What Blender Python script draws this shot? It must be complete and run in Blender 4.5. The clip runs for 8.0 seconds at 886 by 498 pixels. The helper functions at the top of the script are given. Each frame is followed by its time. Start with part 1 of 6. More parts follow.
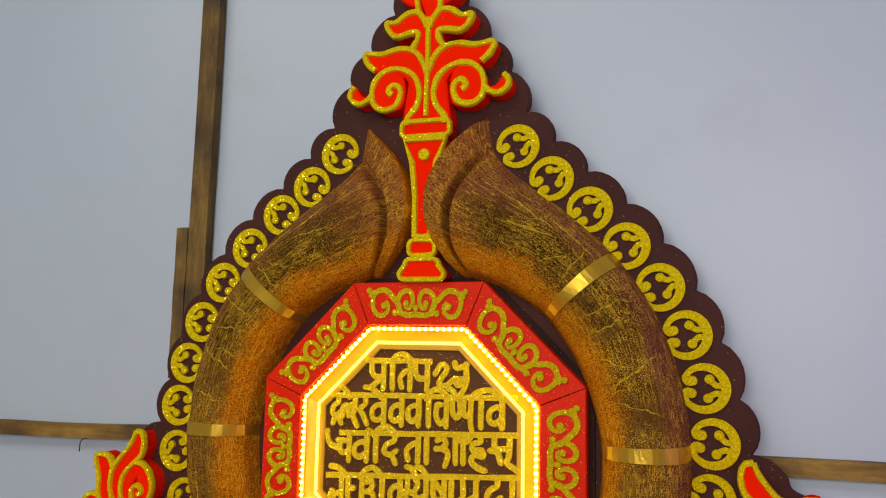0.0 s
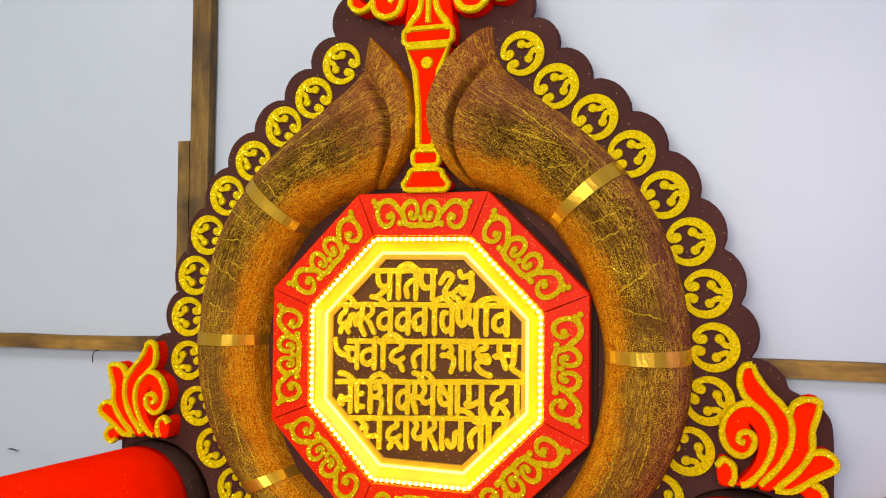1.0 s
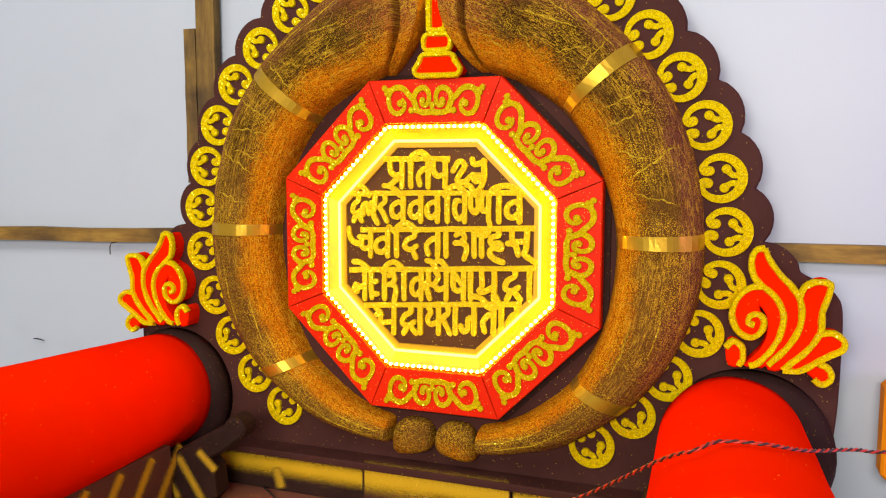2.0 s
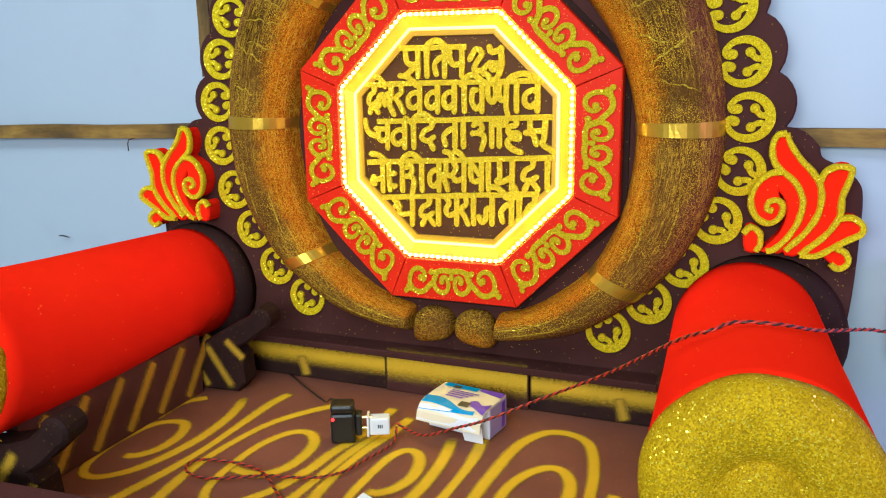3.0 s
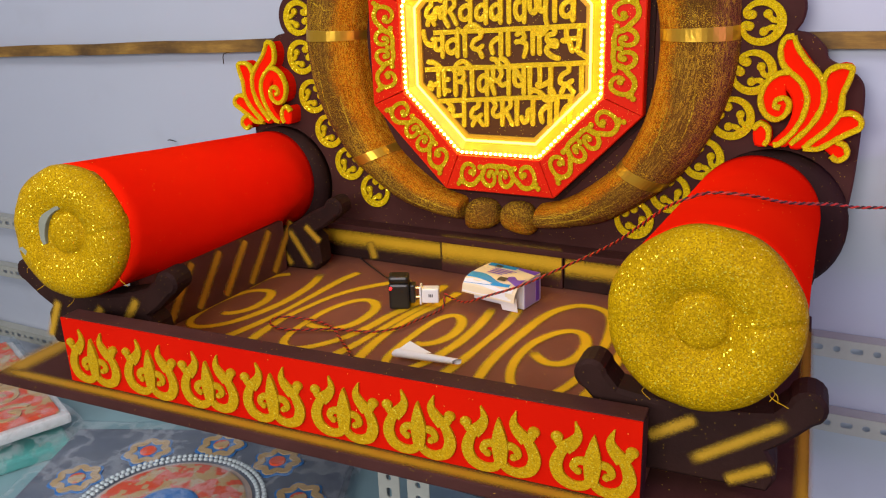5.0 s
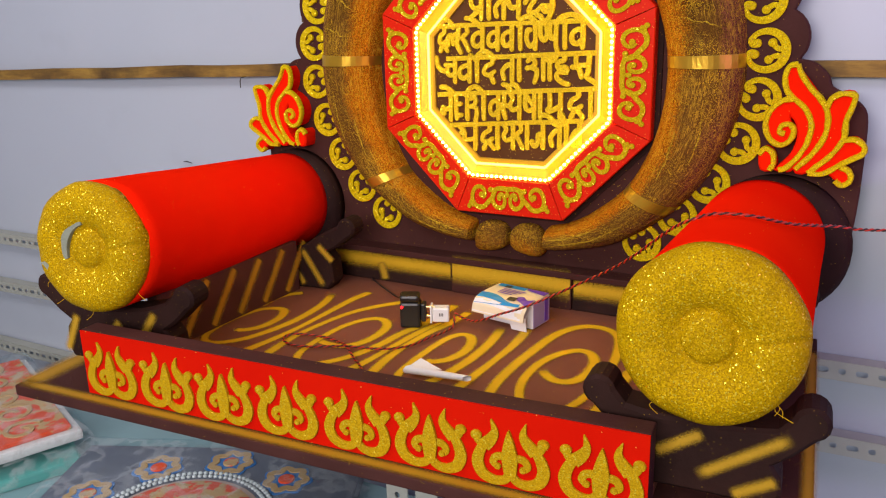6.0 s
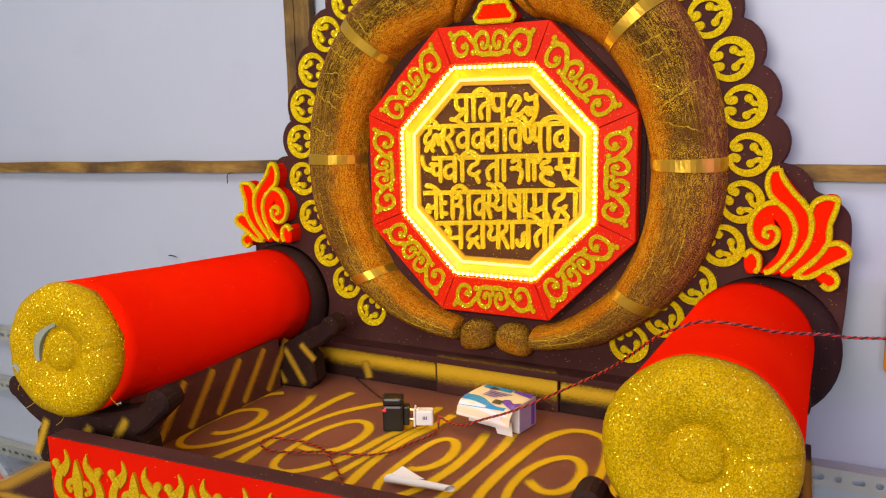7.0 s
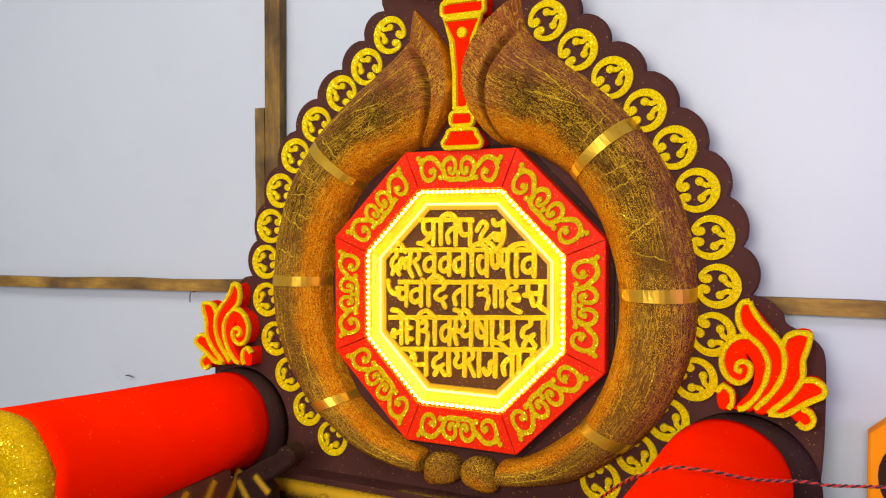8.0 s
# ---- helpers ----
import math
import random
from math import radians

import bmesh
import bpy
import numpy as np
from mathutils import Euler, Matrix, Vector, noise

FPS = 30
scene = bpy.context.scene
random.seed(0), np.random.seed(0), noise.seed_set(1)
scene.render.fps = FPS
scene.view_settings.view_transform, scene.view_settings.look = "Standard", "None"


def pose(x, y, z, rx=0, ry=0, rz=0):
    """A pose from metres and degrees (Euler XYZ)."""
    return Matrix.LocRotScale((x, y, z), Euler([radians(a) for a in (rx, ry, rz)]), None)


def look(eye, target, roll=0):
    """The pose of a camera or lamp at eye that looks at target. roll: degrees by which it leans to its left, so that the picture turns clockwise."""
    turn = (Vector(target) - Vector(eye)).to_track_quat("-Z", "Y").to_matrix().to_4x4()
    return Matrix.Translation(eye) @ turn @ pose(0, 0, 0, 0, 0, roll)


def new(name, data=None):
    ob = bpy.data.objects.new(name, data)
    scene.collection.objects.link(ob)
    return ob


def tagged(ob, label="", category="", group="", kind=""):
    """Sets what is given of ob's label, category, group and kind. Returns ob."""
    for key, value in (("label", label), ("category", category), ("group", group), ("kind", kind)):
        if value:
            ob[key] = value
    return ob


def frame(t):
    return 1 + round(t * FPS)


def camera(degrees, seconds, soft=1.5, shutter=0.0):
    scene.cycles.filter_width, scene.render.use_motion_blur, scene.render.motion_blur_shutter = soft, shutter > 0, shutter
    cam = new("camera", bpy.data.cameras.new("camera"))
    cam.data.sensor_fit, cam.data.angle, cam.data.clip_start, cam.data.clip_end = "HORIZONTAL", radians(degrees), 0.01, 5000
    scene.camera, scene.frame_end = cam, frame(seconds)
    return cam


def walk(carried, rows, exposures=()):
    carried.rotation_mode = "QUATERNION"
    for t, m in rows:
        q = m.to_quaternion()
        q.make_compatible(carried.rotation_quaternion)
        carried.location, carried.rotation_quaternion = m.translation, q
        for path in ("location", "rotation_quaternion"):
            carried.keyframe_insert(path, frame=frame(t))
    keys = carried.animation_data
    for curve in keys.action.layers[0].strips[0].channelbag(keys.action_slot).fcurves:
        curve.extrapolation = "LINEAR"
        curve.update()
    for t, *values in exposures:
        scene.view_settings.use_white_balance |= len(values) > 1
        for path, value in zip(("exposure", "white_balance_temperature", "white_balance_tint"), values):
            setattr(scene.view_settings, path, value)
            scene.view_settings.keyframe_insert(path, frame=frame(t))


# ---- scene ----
cam = camera(57.9, 8.0, soft=1.15)
PATH = [
    (0, (0.491, -1.289, 1.359), (-0.181, 0.577, 1.618), 1.2),
    (0.5, (0.491, -1.287, 1.357), (-0.18, 0.59, 1.525), 0.9),
    (1, (0.483, -1.296, 1.349), (-0.188, 0.588, 1.399), 0.6),
    (1.5, (0.486, -1.295, 1.341), (-0.198, 0.583, 1.264), 0.4),
    (2, (0.481, -1.295, 1.332), (-0.212, 0.57, 1.128), 0.1),
    (2.2, (0.479, -1.299, 1.314), (-0.219, 0.559, 1.068), 0.1),
    (3.3, (0.48, -1.308, 1.325), (-0.258, 0.475, 0.799), -1.3),
    (3.5, (0.493, -1.318, 1.319), (-0.274, 0.443, 0.761), -1.6),
    (4, (0.564, -1.346, 1.322), (-0.288, 0.364, 0.729), -1.9),
    (4.5, (0.623, -1.418, 1.311), (-0.26, 0.268, 0.696), -2.1),
    (4.7, (0.634, -1.442, 1.306), (-0.262, 0.234, 0.684), -2.1),
    (5.8, (0.654, -1.481, 1.318), (-0.284, 0.174, 0.702), -1.8),
    (6, (0.652, -1.492, 1.303), (-0.284, 0.186, 0.747), -1.5),
    (6.5, (0.652, -1.481, 1.319), (-0.288, 0.218, 0.838), -1.4),
    (7, (0.651, -1.463, 1.326), (-0.284, 0.269, 0.975), -1.1),
    (7.1, (0.647, -1.462, 1.329), (-0.282, 0.277, 0.992), -0.9),
    (7.5, (0.651, -1.435, 1.337), (-0.278, 0.324, 1.128), -0.6),
    (8, (0.659, -1.406, 1.344), (-0.25, 0.374, 1.273), 0.0),
]
EXPOSURES = [(0.0, -0.84, 6500, 8), (0.6, -0.60, 6500, 8), (1.0, -0.20, 6700, 10), (1.5, -0.12, 6800, 11), (2.2, -0.10, 6800, 11), (3.3, -0.25, 4850, -6), (3.8, -0.31, 4850, -6), (4.5, -0.42, 5650, 6), (5.2, -0.43, 6400, 21), (6.5, -0.37, 6450, 21), (8.0, -0.11, 6750, 13)]
walk(cam, [(t, look(eye, target, roll)) for t, eye, target, roll in PATH], EXPOSURES)

# ---- world and lights ----
world = bpy.data.worlds.new("hall_light")
scene.world = world
world.use_nodes = True
world.node_tree.nodes["Background"].inputs["Color"].default_value = (0.75, 0.82, 1.0, 1)
world.node_tree.nodes["Background"].inputs["Strength"].default_value = 0.25


def area_lamp(name, m, sx, sy, watts, colour):
    data = bpy.data.lights.new(name, "AREA")
    data.shape, data.size, data.size_y, data.energy, data.color = "RECTANGLE", sx, sy, watts, colour
    ob = new(name, data)
    ob.matrix_world = m
    return ob


# overhead stall lamp, violet lamp from the right, and an added front fill
area_lamp("ceiling_panel", look((-0.7, -1.9, 2.93), (-0.35, -1.0, 0.6)), 2.2, 1.2, 67, (1.0, 0.95, 0.87))
# Unseen low lamp added in front to brighten undersides and the arm boards.
area_lamp("front_fill", look((0.4, -3.0, 1.75), (-0.1, -0.2, 0.9)), 1.8, 0.7, 82, (1.0, 0.94, 0.87))
area_lamp("violet_light", look((2.1, -0.5, 1.5), (0.5, -0.02, 1.1)), 0.3, 0.3, 10, (0.62, 0.20, 1.0))

# ---- materials ----


def material(name):
    mat = bpy.data.materials.new(name)
    mat.use_nodes = True
    nt = mat.node_tree
    return mat, nt, nt.nodes["Principled BSDF"]


def node(nt, kind, links=None, **values):
    n = nt.nodes.new(kind)
    for key, value in values.items():
        setattr(n, key, value)
    for key, value in (links or {}).items():
        if isinstance(value, bpy.types.NodeSocket):
            nt.links.new(value, n.inputs[key])
        else:
            n.inputs[key].default_value = value
    return n


def coords(nt):
    return node(nt, "ShaderNodeTexCoord").outputs["Object"]


def ramp(nt, fac, stops):
    n = node(nt, "ShaderNodeValToRGB", {"Fac": fac})
    e = n.color_ramp.elements
    while len(e) < len(stops):
        e.new(0.5)
    for el, (p, c) in zip(e, stops):
        el.position = p
        el.color = (*c, 1) if len(c) == 3 else c
    return n.outputs["Color"]


def mix(nt, fac, a, b, mode="MIX"):
    n = node(nt, "ShaderNodeMix", data_type="RGBA", blend_type=mode)
    for key, value in ((0, fac), (6, a), (7, b)):
        if isinstance(value, bpy.types.NodeSocket):
            nt.links.new(value, n.inputs[key])
        else:
            n.inputs[key].default_value = value if key == 0 else (*value, 1)
    return n.outputs[2]


def noise_tex(nt, vec, scale, detail=3.0, rough=0.55):
    return node(nt, "ShaderNodeTexNoise", {"Vector": vec, "Scale": scale, "Detail": detail, "Roughness": rough}).outputs["Fac"]


def cells(nt, vec, scale):
    return node(nt, "ShaderNodeTexVoronoi", {"Vector": vec, "Scale": scale})


def bump(nt, height, strength, distance=0.002, normal=None):
    links = {"Height": height, "Strength": strength, "Distance": distance}
    if normal is not None:
        links["Normal"] = normal
    return node(nt, "ShaderNodeBump", links).outputs["Normal"]


def dust(nt, vec, amount, scale=420.0):
    """A mask of sparse glitter grains, 0 or 1."""
    v = cells(nt, vec, scale)
    pick = node(nt, "ShaderNodeSeparateColor", {"Color": v.outputs["Color"]}).outputs["Red"]
    few = node(nt, "ShaderNodeMath", {0: pick, 1: 1.0 - amount}, operation="GREATER_THAN").outputs[0]
    near = node(nt, "ShaderNodeMath", {0: v.outputs["Distance"], 1: 0.42}, operation="LESS_THAN").outputs[0]
    return node(nt, "ShaderNodeMath", {0: few, 1: near}, operation="MULTIPLY").outputs[0]


def facets(nt, vec, scale, tilt):
    """A normal that leans another way on every glitter grain."""
    v = cells(nt, vec, scale)
    lean = node(nt, "ShaderNodeVectorMath", {0: v.outputs["Color"], 1: (0.5, 0.5, 0.5)}, operation="SUBTRACT").outputs[0]
    lean = node(nt, "ShaderNodeVectorMath", {0: lean, "Scale": tilt}, operation="SCALE").outputs[0]
    nrm = node(nt, "ShaderNodeNewGeometry").outputs["Normal"]
    total = node(nt, "ShaderNodeVectorMath", {0: nrm, 1: lean}, operation="ADD").outputs[0]
    return node(nt, "ShaderNodeVectorMath", {0: total}, operation="NORMALIZE").outputs[0], v


def glitter(name, low, high, scale=420.0, tilt=1.3, spark=0.07):
    """Glued glitter: every grain its own tone and lean, a few of them bare foil with sparkle put into their colour."""
    mat, nt, b = material(name)
    vec = coords(nt)
    nrm, v = facets(nt, vec, scale, tilt)
    sep = node(nt, "ShaderNodeSeparateColor", {"Color": v.outputs["Color"]})
    grain = mix(nt, sep.outputs["Green"], low, high)
    wear = noise_tex(nt, vec, 14.0, 4)
    col = mix(nt, ramp(nt, wear, [(0.35, (0, 0, 0)), (0.75, (0.45, 0.45, 0.45))]), grain, low)
    foil = node(nt, "ShaderNodeMath", {0: sep.outputs["Red"], 1: 1.0 - spark}, operation="GREATER_THAN").outputs[0]
    col = mix(nt, foil, col, (1.0, 0.76, 0.06))
    nt.links.new(col, b.inputs["Base Color"])
    nt.links.new(nrm, b.inputs["Normal"])
    gloss = node(nt, "ShaderNodeMath", {0: foil, 1: 0.6}, operation="MULTIPLY").outputs[0]
    nt.links.new(gloss, b.inputs["Metallic"])
    rough = node(nt, "ShaderNodeMath", {0: foil, 1: -0.25, 2: 0.5}, operation="MULTIPLY_ADD").outputs[0]
    nt.links.new(rough, b.inputs["Roughness"])
    b.inputs["Specular IOR Level"].default_value = 0.04
    return mat


def painted(name, base, second, grains, grain_colour=(0.75, 0.55, 0.05), rough=0.7, relief=0.25, scale=9.0, gloss=0.08):
    """Paint on foam: blotches, fine tooth and stray glitter."""
    mat, nt, b = material(name)
    vec = coords(nt)
    blot = ramp(nt, noise_tex(nt, vec, scale, 5), [(0.3, (0, 0, 0)), (0.7, (1, 1, 1))])
    col = mix(nt, blot, base, second)
    grit = dust(nt, vec, grains, 640.0)
    col = mix(nt, grit, col, grain_colour)
    nt.links.new(col, b.inputs["Base Color"])
    b.inputs["Roughness"].default_value = rough
    b.inputs["Specular IOR Level"].default_value = gloss
    nt.links.new(bump(nt, noise_tex(nt, vec, 240.0, 3), relief), b.inputs["Normal"])
    return mat


def sprayed(name, base, spray, grains=0.02, fade=0.12, full=0.24):
    """The same paint with a soft stripe of spray along a ribbon: UV's y runs across it."""
    mat, nt, b = material(name)
    vec = coords(nt)
    uv = node(nt, "ShaderNodeUVMap", uv_map="UVMap").outputs["UV"]
    across = node(nt, "ShaderNodeSeparateXYZ", {"Vector": uv}).outputs["Y"]
    off = node(nt, "ShaderNodeMath", {0: across, 1: 0.5}, operation="SUBTRACT").outputs[0]
    off = node(nt, "ShaderNodeMath", {0: off}, operation="ABSOLUTE").outputs[0]
    jit = node(nt, "ShaderNodeMath", {0: noise_tex(nt, vec, 500.0, 2), 1: 0.34}, operation="MULTIPLY").outputs[0]
    off = node(nt, "ShaderNodeMath", {0: off, 1: jit}, operation="ADD").outputs[0]
    mask = ramp(nt, off, [(full, (1, 1, 1)), (0.58, (0, 0, 0))])
    along = node(nt, "ShaderNodeSeparateXYZ", {"Vector": uv}).outputs["X"]
    ends = node(nt, "ShaderNodeMath", {0: along, 1: 0.5}, operation="SUBTRACT").outputs[0]
    ends = node(nt, "ShaderNodeMath", {0: ends}, operation="ABSOLUTE").outputs[0]
    mask = mix(nt, 1.0, mask, ramp(nt, ends, [(0.5 - fade, (1, 1, 1)), (0.5, (0, 0, 0))]), "MULTIPLY")
    blot = ramp(nt, noise_tex(nt, vec, 9.0, 5), [(0.3, (0, 0, 0)), (0.7, (1, 1, 1))])
    col = mix(nt, blot, base[0], base[1])
    tone = mix(nt, noise_tex(nt, vec, 30.0, 4), tuple(c * 0.8 for c in spray), spray)
    col = mix(nt, ramp(nt, mask, [(0.0, (0.6, 0.6, 0.6)), (0.6, (1, 1, 1))]), col, tone)
    col = mix(nt, dust(nt, vec, grains, 640.0), col, (0.75, 0.55, 0.05))
    nt.links.new(col, b.inputs["Base Color"])
    b.inputs["Roughness"].default_value = 0.65
    b.inputs["Specular IOR Level"].default_value = 0.3
    nt.links.new(bump(nt, noise_tex(nt, vec, 240.0, 3), 0.25), b.inputs["Normal"])
    nt.links.new(mask, b.inputs["Alpha"])
    return mat


def plain(name, colour, rough=0.5, metal=0.0, vary=0.12, scale=30.0, relief=0.1):
    mat, nt, b = material(name)
    vec = coords(nt)
    dark = tuple(c * (1 - vary) for c in colour)
    n = noise_tex(nt, vec, scale, 4)
    nt.links.new(mix(nt, n, dark, colour), b.inputs["Base Color"])
    nt.links.new(bump(nt, noise_tex(nt, vec, scale * 8, 2), relief, 0.001), b.inputs["Normal"])
    b.inputs["Roughness"].default_value, b.inputs["Metallic"].default_value = rough, metal
    return mat


def glow(name, colour, strength):
    mat, nt, b = material(name)
    b.inputs["Base Color"].default_value = (*colour, 1)
    b.inputs["Emission Color"].default_value = (*colour, 1)
    b.inputs["Emission Strength"].default_value = strength
    return mat


def contour(nt, value, level, width):
    """A thin line wherever a soft pattern crosses a level."""
    off = node(nt, "ShaderNodeMath", {0: value, 1: level}, operation="SUBTRACT").outputs[0]
    off = node(nt, "ShaderNodeMath", {0: off}, operation="ABSOLUTE").outputs[0]
    return ramp(nt, off, [(0.0, (1, 1, 1)), (width, (0, 0, 0))])


def horn_paint():
    """Dark wrinkled hide dusted with gold, orange brushed along the mouth and inner rim, LED glow put into the inner
    rim's orange, maroon on the outer rim (UV: x along the horn, y across).
    """
    mat, nt, b = material("horn_paint")
    vec = coords(nt)
    uv = node(nt, "ShaderNodeUVMap", uv_map="UVMap").outputs["UV"]
    sep = node(nt, "ShaderNodeSeparateXYZ", {"Vector": uv})
    along, across = sep.outputs["X"], sep.outputs["Y"]
    wob = node(nt, "ShaderNodeMath", {0: noise_tex(nt, vec, 13.0, 5), 1: 0.5}, operation="SUBTRACT").outputs[0]
    speck = node(nt, "ShaderNodeMath", {0: noise_tex(nt, vec, 460.0, 2), 1: 0.5}, operation="SUBTRACT").outputs[0]
    drift = node(nt, "ShaderNodeMath", {0: speck, 1: 0.45, 2: node(nt, "ShaderNodeMath", {0: wob, 1: 0.42}, operation="MULTIPLY").outputs[0]}, operation="MULTIPLY_ADD").outputs[0]
    at = node(nt, "ShaderNodeMath", {0: across, 1: drift}, operation="ADD").outputs[0]
    mouth = node(nt, "ShaderNodeMath", {0: along, 1: drift}, operation="ADD").outputs[0]
    inner = ramp(nt, at, [(0.25, (1, 1, 1)), (0.40, (0, 0, 0))])
    lip = ramp(nt, mouth, [(0.15, (1, 1, 1)), (0.26, (0, 0, 0))])
    outer = ramp(nt, at, [(0.70, (0, 0, 0)), (0.86, (1, 1, 1))])
    st = node(nt, "ShaderNodeVectorMath", {0: uv, 1: (7.0, 26.0, 1.0)}, operation="MULTIPLY").outputs[0]
    st = node(nt, "ShaderNodeVectorMath", {0: st, 1: node(nt, "ShaderNodeVectorMath", {0: vec, "Scale": 3.0}, operation="SCALE").outputs[0]}, operation="ADD").outputs[0]
    streak = noise_tex(nt, st, 1.0, 6, 0.7)
    soft = noise_tex(nt, st, 0.55, 3, 0.6)
    hide = mix(nt, ramp(nt, noise_tex(nt, vec, 26.0, 6), [(0.35, (0, 0, 0)), (0.68, (1, 1, 1))]), (0.022, 0.009, 0.003), (0.068, 0.029, 0.008))
    bare = mix(nt, streak, (0.046, 0.019, 0.005), (0.19, 0.085, 0.018))
    lower = node(nt, "ShaderNodeMath", {0: wob, 1: 0.9, 2: along}, operation="MULTIPLY_ADD").outputs[0]
    hide = mix(nt, ramp(nt, lower, [(0.55, (0, 0, 0)), (0.95, (0.8, 0.8, 0.8))]), hide, bare)
    orange = mix(nt, streak, (0.11, 0.025, 0.002), (0.76, 0.225, 0.006))
    maroon = mix(nt, streak, (0.075, 0.021, 0.014), (0.30, 0.095, 0.048))
    tooth = ramp(nt, noise_tex(nt, vec, 400.0, 3), [(0.38, (0.32, 0.32, 0.32)), (0.60, (1.0, 1.0, 1.0))])
    orange = mix(nt, 1.0, orange, tooth, "MULTIPLY")
    maroon = mix(nt, 1.0, maroon, tooth, "MULTIPLY")
    col = mix(nt, outer, hide, maroon)
    col = mix(nt, lip, col, mix(nt, 0.70, orange, maroon))
    col = mix(nt, inner, col, orange)
    # fine gold dust, thicker in places and towards the tips
    bed = node(nt, "ShaderNodeMath", {0: along, 1: 0.12, 2: noise_tex(nt, vec, 17.0, 4)}, operation="MULTIPLY_ADD").outputs[0]
    bed = ramp(nt, bed, [(0.44, (0.10, 0.10, 0.10)), (0.70, (1.0, 1.0, 1.0))])
    grit = mix(nt, 1.0, dust(nt, vec, 0.48, 640.0), bed, "MULTIPLY")
    col = mix(nt, grit, col, (0.64, 0.40, 0.012))
    # short flecks where a dry brush caught the tooth of the foam
    fleck = noise_tex(nt, node(nt, "ShaderNodeVectorMath", {0: st, "Scale": 11.0}, operation="SCALE").outputs[0], 1.0, 3, 0.6)
    fleck = ramp(nt, fleck, [(0.56, (0, 0, 0)), (0.64, (0.50, 0.50, 0.50))])
    col = mix(nt, fleck, col, mix(nt, inner, mix(nt, lip, mix(nt, outer, (0.40, 0.21, 0.010), (0.40, 0.13, 0.03)), (0.42, 0.13, 0.014)), (0.80, 0.27, 0.006)))
    # gold left in scratches along the horn and wrinkles across it
    some = ramp(nt, noise_tex(nt, vec, 9.0, 3), [(0.36, (0, 0, 0)), (0.52, (0.85, 0.85, 0.85))])
    lines = mix(nt, 1.0, contour(nt, soft, 0.55, 0.013), contour(nt, soft, 0.61, 0.012), "ADD")
    lines = mix(nt, 1.0, lines, some, "MULTIPLY")
    lines = mix(nt, 1.0, lines, mix(nt, 1.0, contour(nt, soft, 0.44, 0.010), some, "MULTIPLY"), "ADD")
    wr = node(nt, "ShaderNodeVectorMath", {0: uv, 1: (9.0, 1.6, 1.0)}, operation="MULTIPLY").outputs[0]
    wr = node(nt, "ShaderNodeVectorMath", {0: wr, 1: node(nt, "ShaderNodeVectorMath", {0: vec, "Scale": 9.0}, operation="SCALE").outputs[0]}, operation="ADD").outputs[0]
    fold = noise_tex(nt, wr, 0.8, 3, 0.5)
    rare = ramp(nt, noise_tex(nt, vec, 11.0, 2), [(0.46, (0, 0, 0)), (0.60, (0.28, 0.28, 0.28))])
    wrinkle = mix(nt, 1.0, contour(nt, fold, 0.5, 0.0045), rare, "MULTIPLY")
    col = mix(nt, lines, col, (0.56, 0.32, 0.02))
    col = mix(nt, wrinkle, col, (0.55, 0.38, 0.05))
    nt.links.new(col, b.inputs["Base Color"])
    b.inputs["Roughness"].default_value = 0.9
    b.inputs["Specular IOR Level"].default_value = 0.04
    h = mix(nt, 0.5, streak, noise_tex(nt, vec, 90.0, 5))
    h = mix(nt, 0.35, h, contour(nt, fold, 0.5, 0.06))
    nt.links.new(bump(nt, h, 0.7, 0.005), b.inputs["Normal"])
    return mat


def sheet_paint():
    """White printed sheet, slack between its battens."""
    mat, nt, b = material("white_sheet")
    vec = coords(nt)
    n = noise_tex(nt, vec, 1.6, 4)
    col = mix(nt, n, (0.408, 0.468, 0.552), (0.465, 0.526, 0.606))
    smear = ramp(nt, noise_tex(nt, vec, 5.0, 6), [(0.58, (0, 0, 0)), (0.8, (0.35, 0.35, 0.35))])
    col = mix(nt, smear, col, (0.36, 0.395, 0.455))
    nt.links.new(col, b.inputs["Base Color"])
    b.inputs["Roughness"].default_value = 0.45
    h = noise_tex(nt, vec, 2.2, 2)
    nt.links.new(bump(nt, h, 0.25, 0.03), b.inputs["Normal"])
    return mat


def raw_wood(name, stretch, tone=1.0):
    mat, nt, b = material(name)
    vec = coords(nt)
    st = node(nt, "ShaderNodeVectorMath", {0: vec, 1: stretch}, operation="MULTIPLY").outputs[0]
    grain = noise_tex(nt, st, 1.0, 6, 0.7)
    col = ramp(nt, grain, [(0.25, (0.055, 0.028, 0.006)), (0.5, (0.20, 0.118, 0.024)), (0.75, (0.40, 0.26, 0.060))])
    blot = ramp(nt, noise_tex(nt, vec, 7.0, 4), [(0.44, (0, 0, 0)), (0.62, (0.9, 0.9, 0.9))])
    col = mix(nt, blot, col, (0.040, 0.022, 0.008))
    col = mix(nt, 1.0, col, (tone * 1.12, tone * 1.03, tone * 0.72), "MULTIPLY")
    nt.links.new(col, b.inputs["Base Color"])
    b.inputs["Roughness"].default_value = 0.75
    nt.links.new(bump(nt, grain, 0.4, 0.002), b.inputs["Normal"])
    return mat


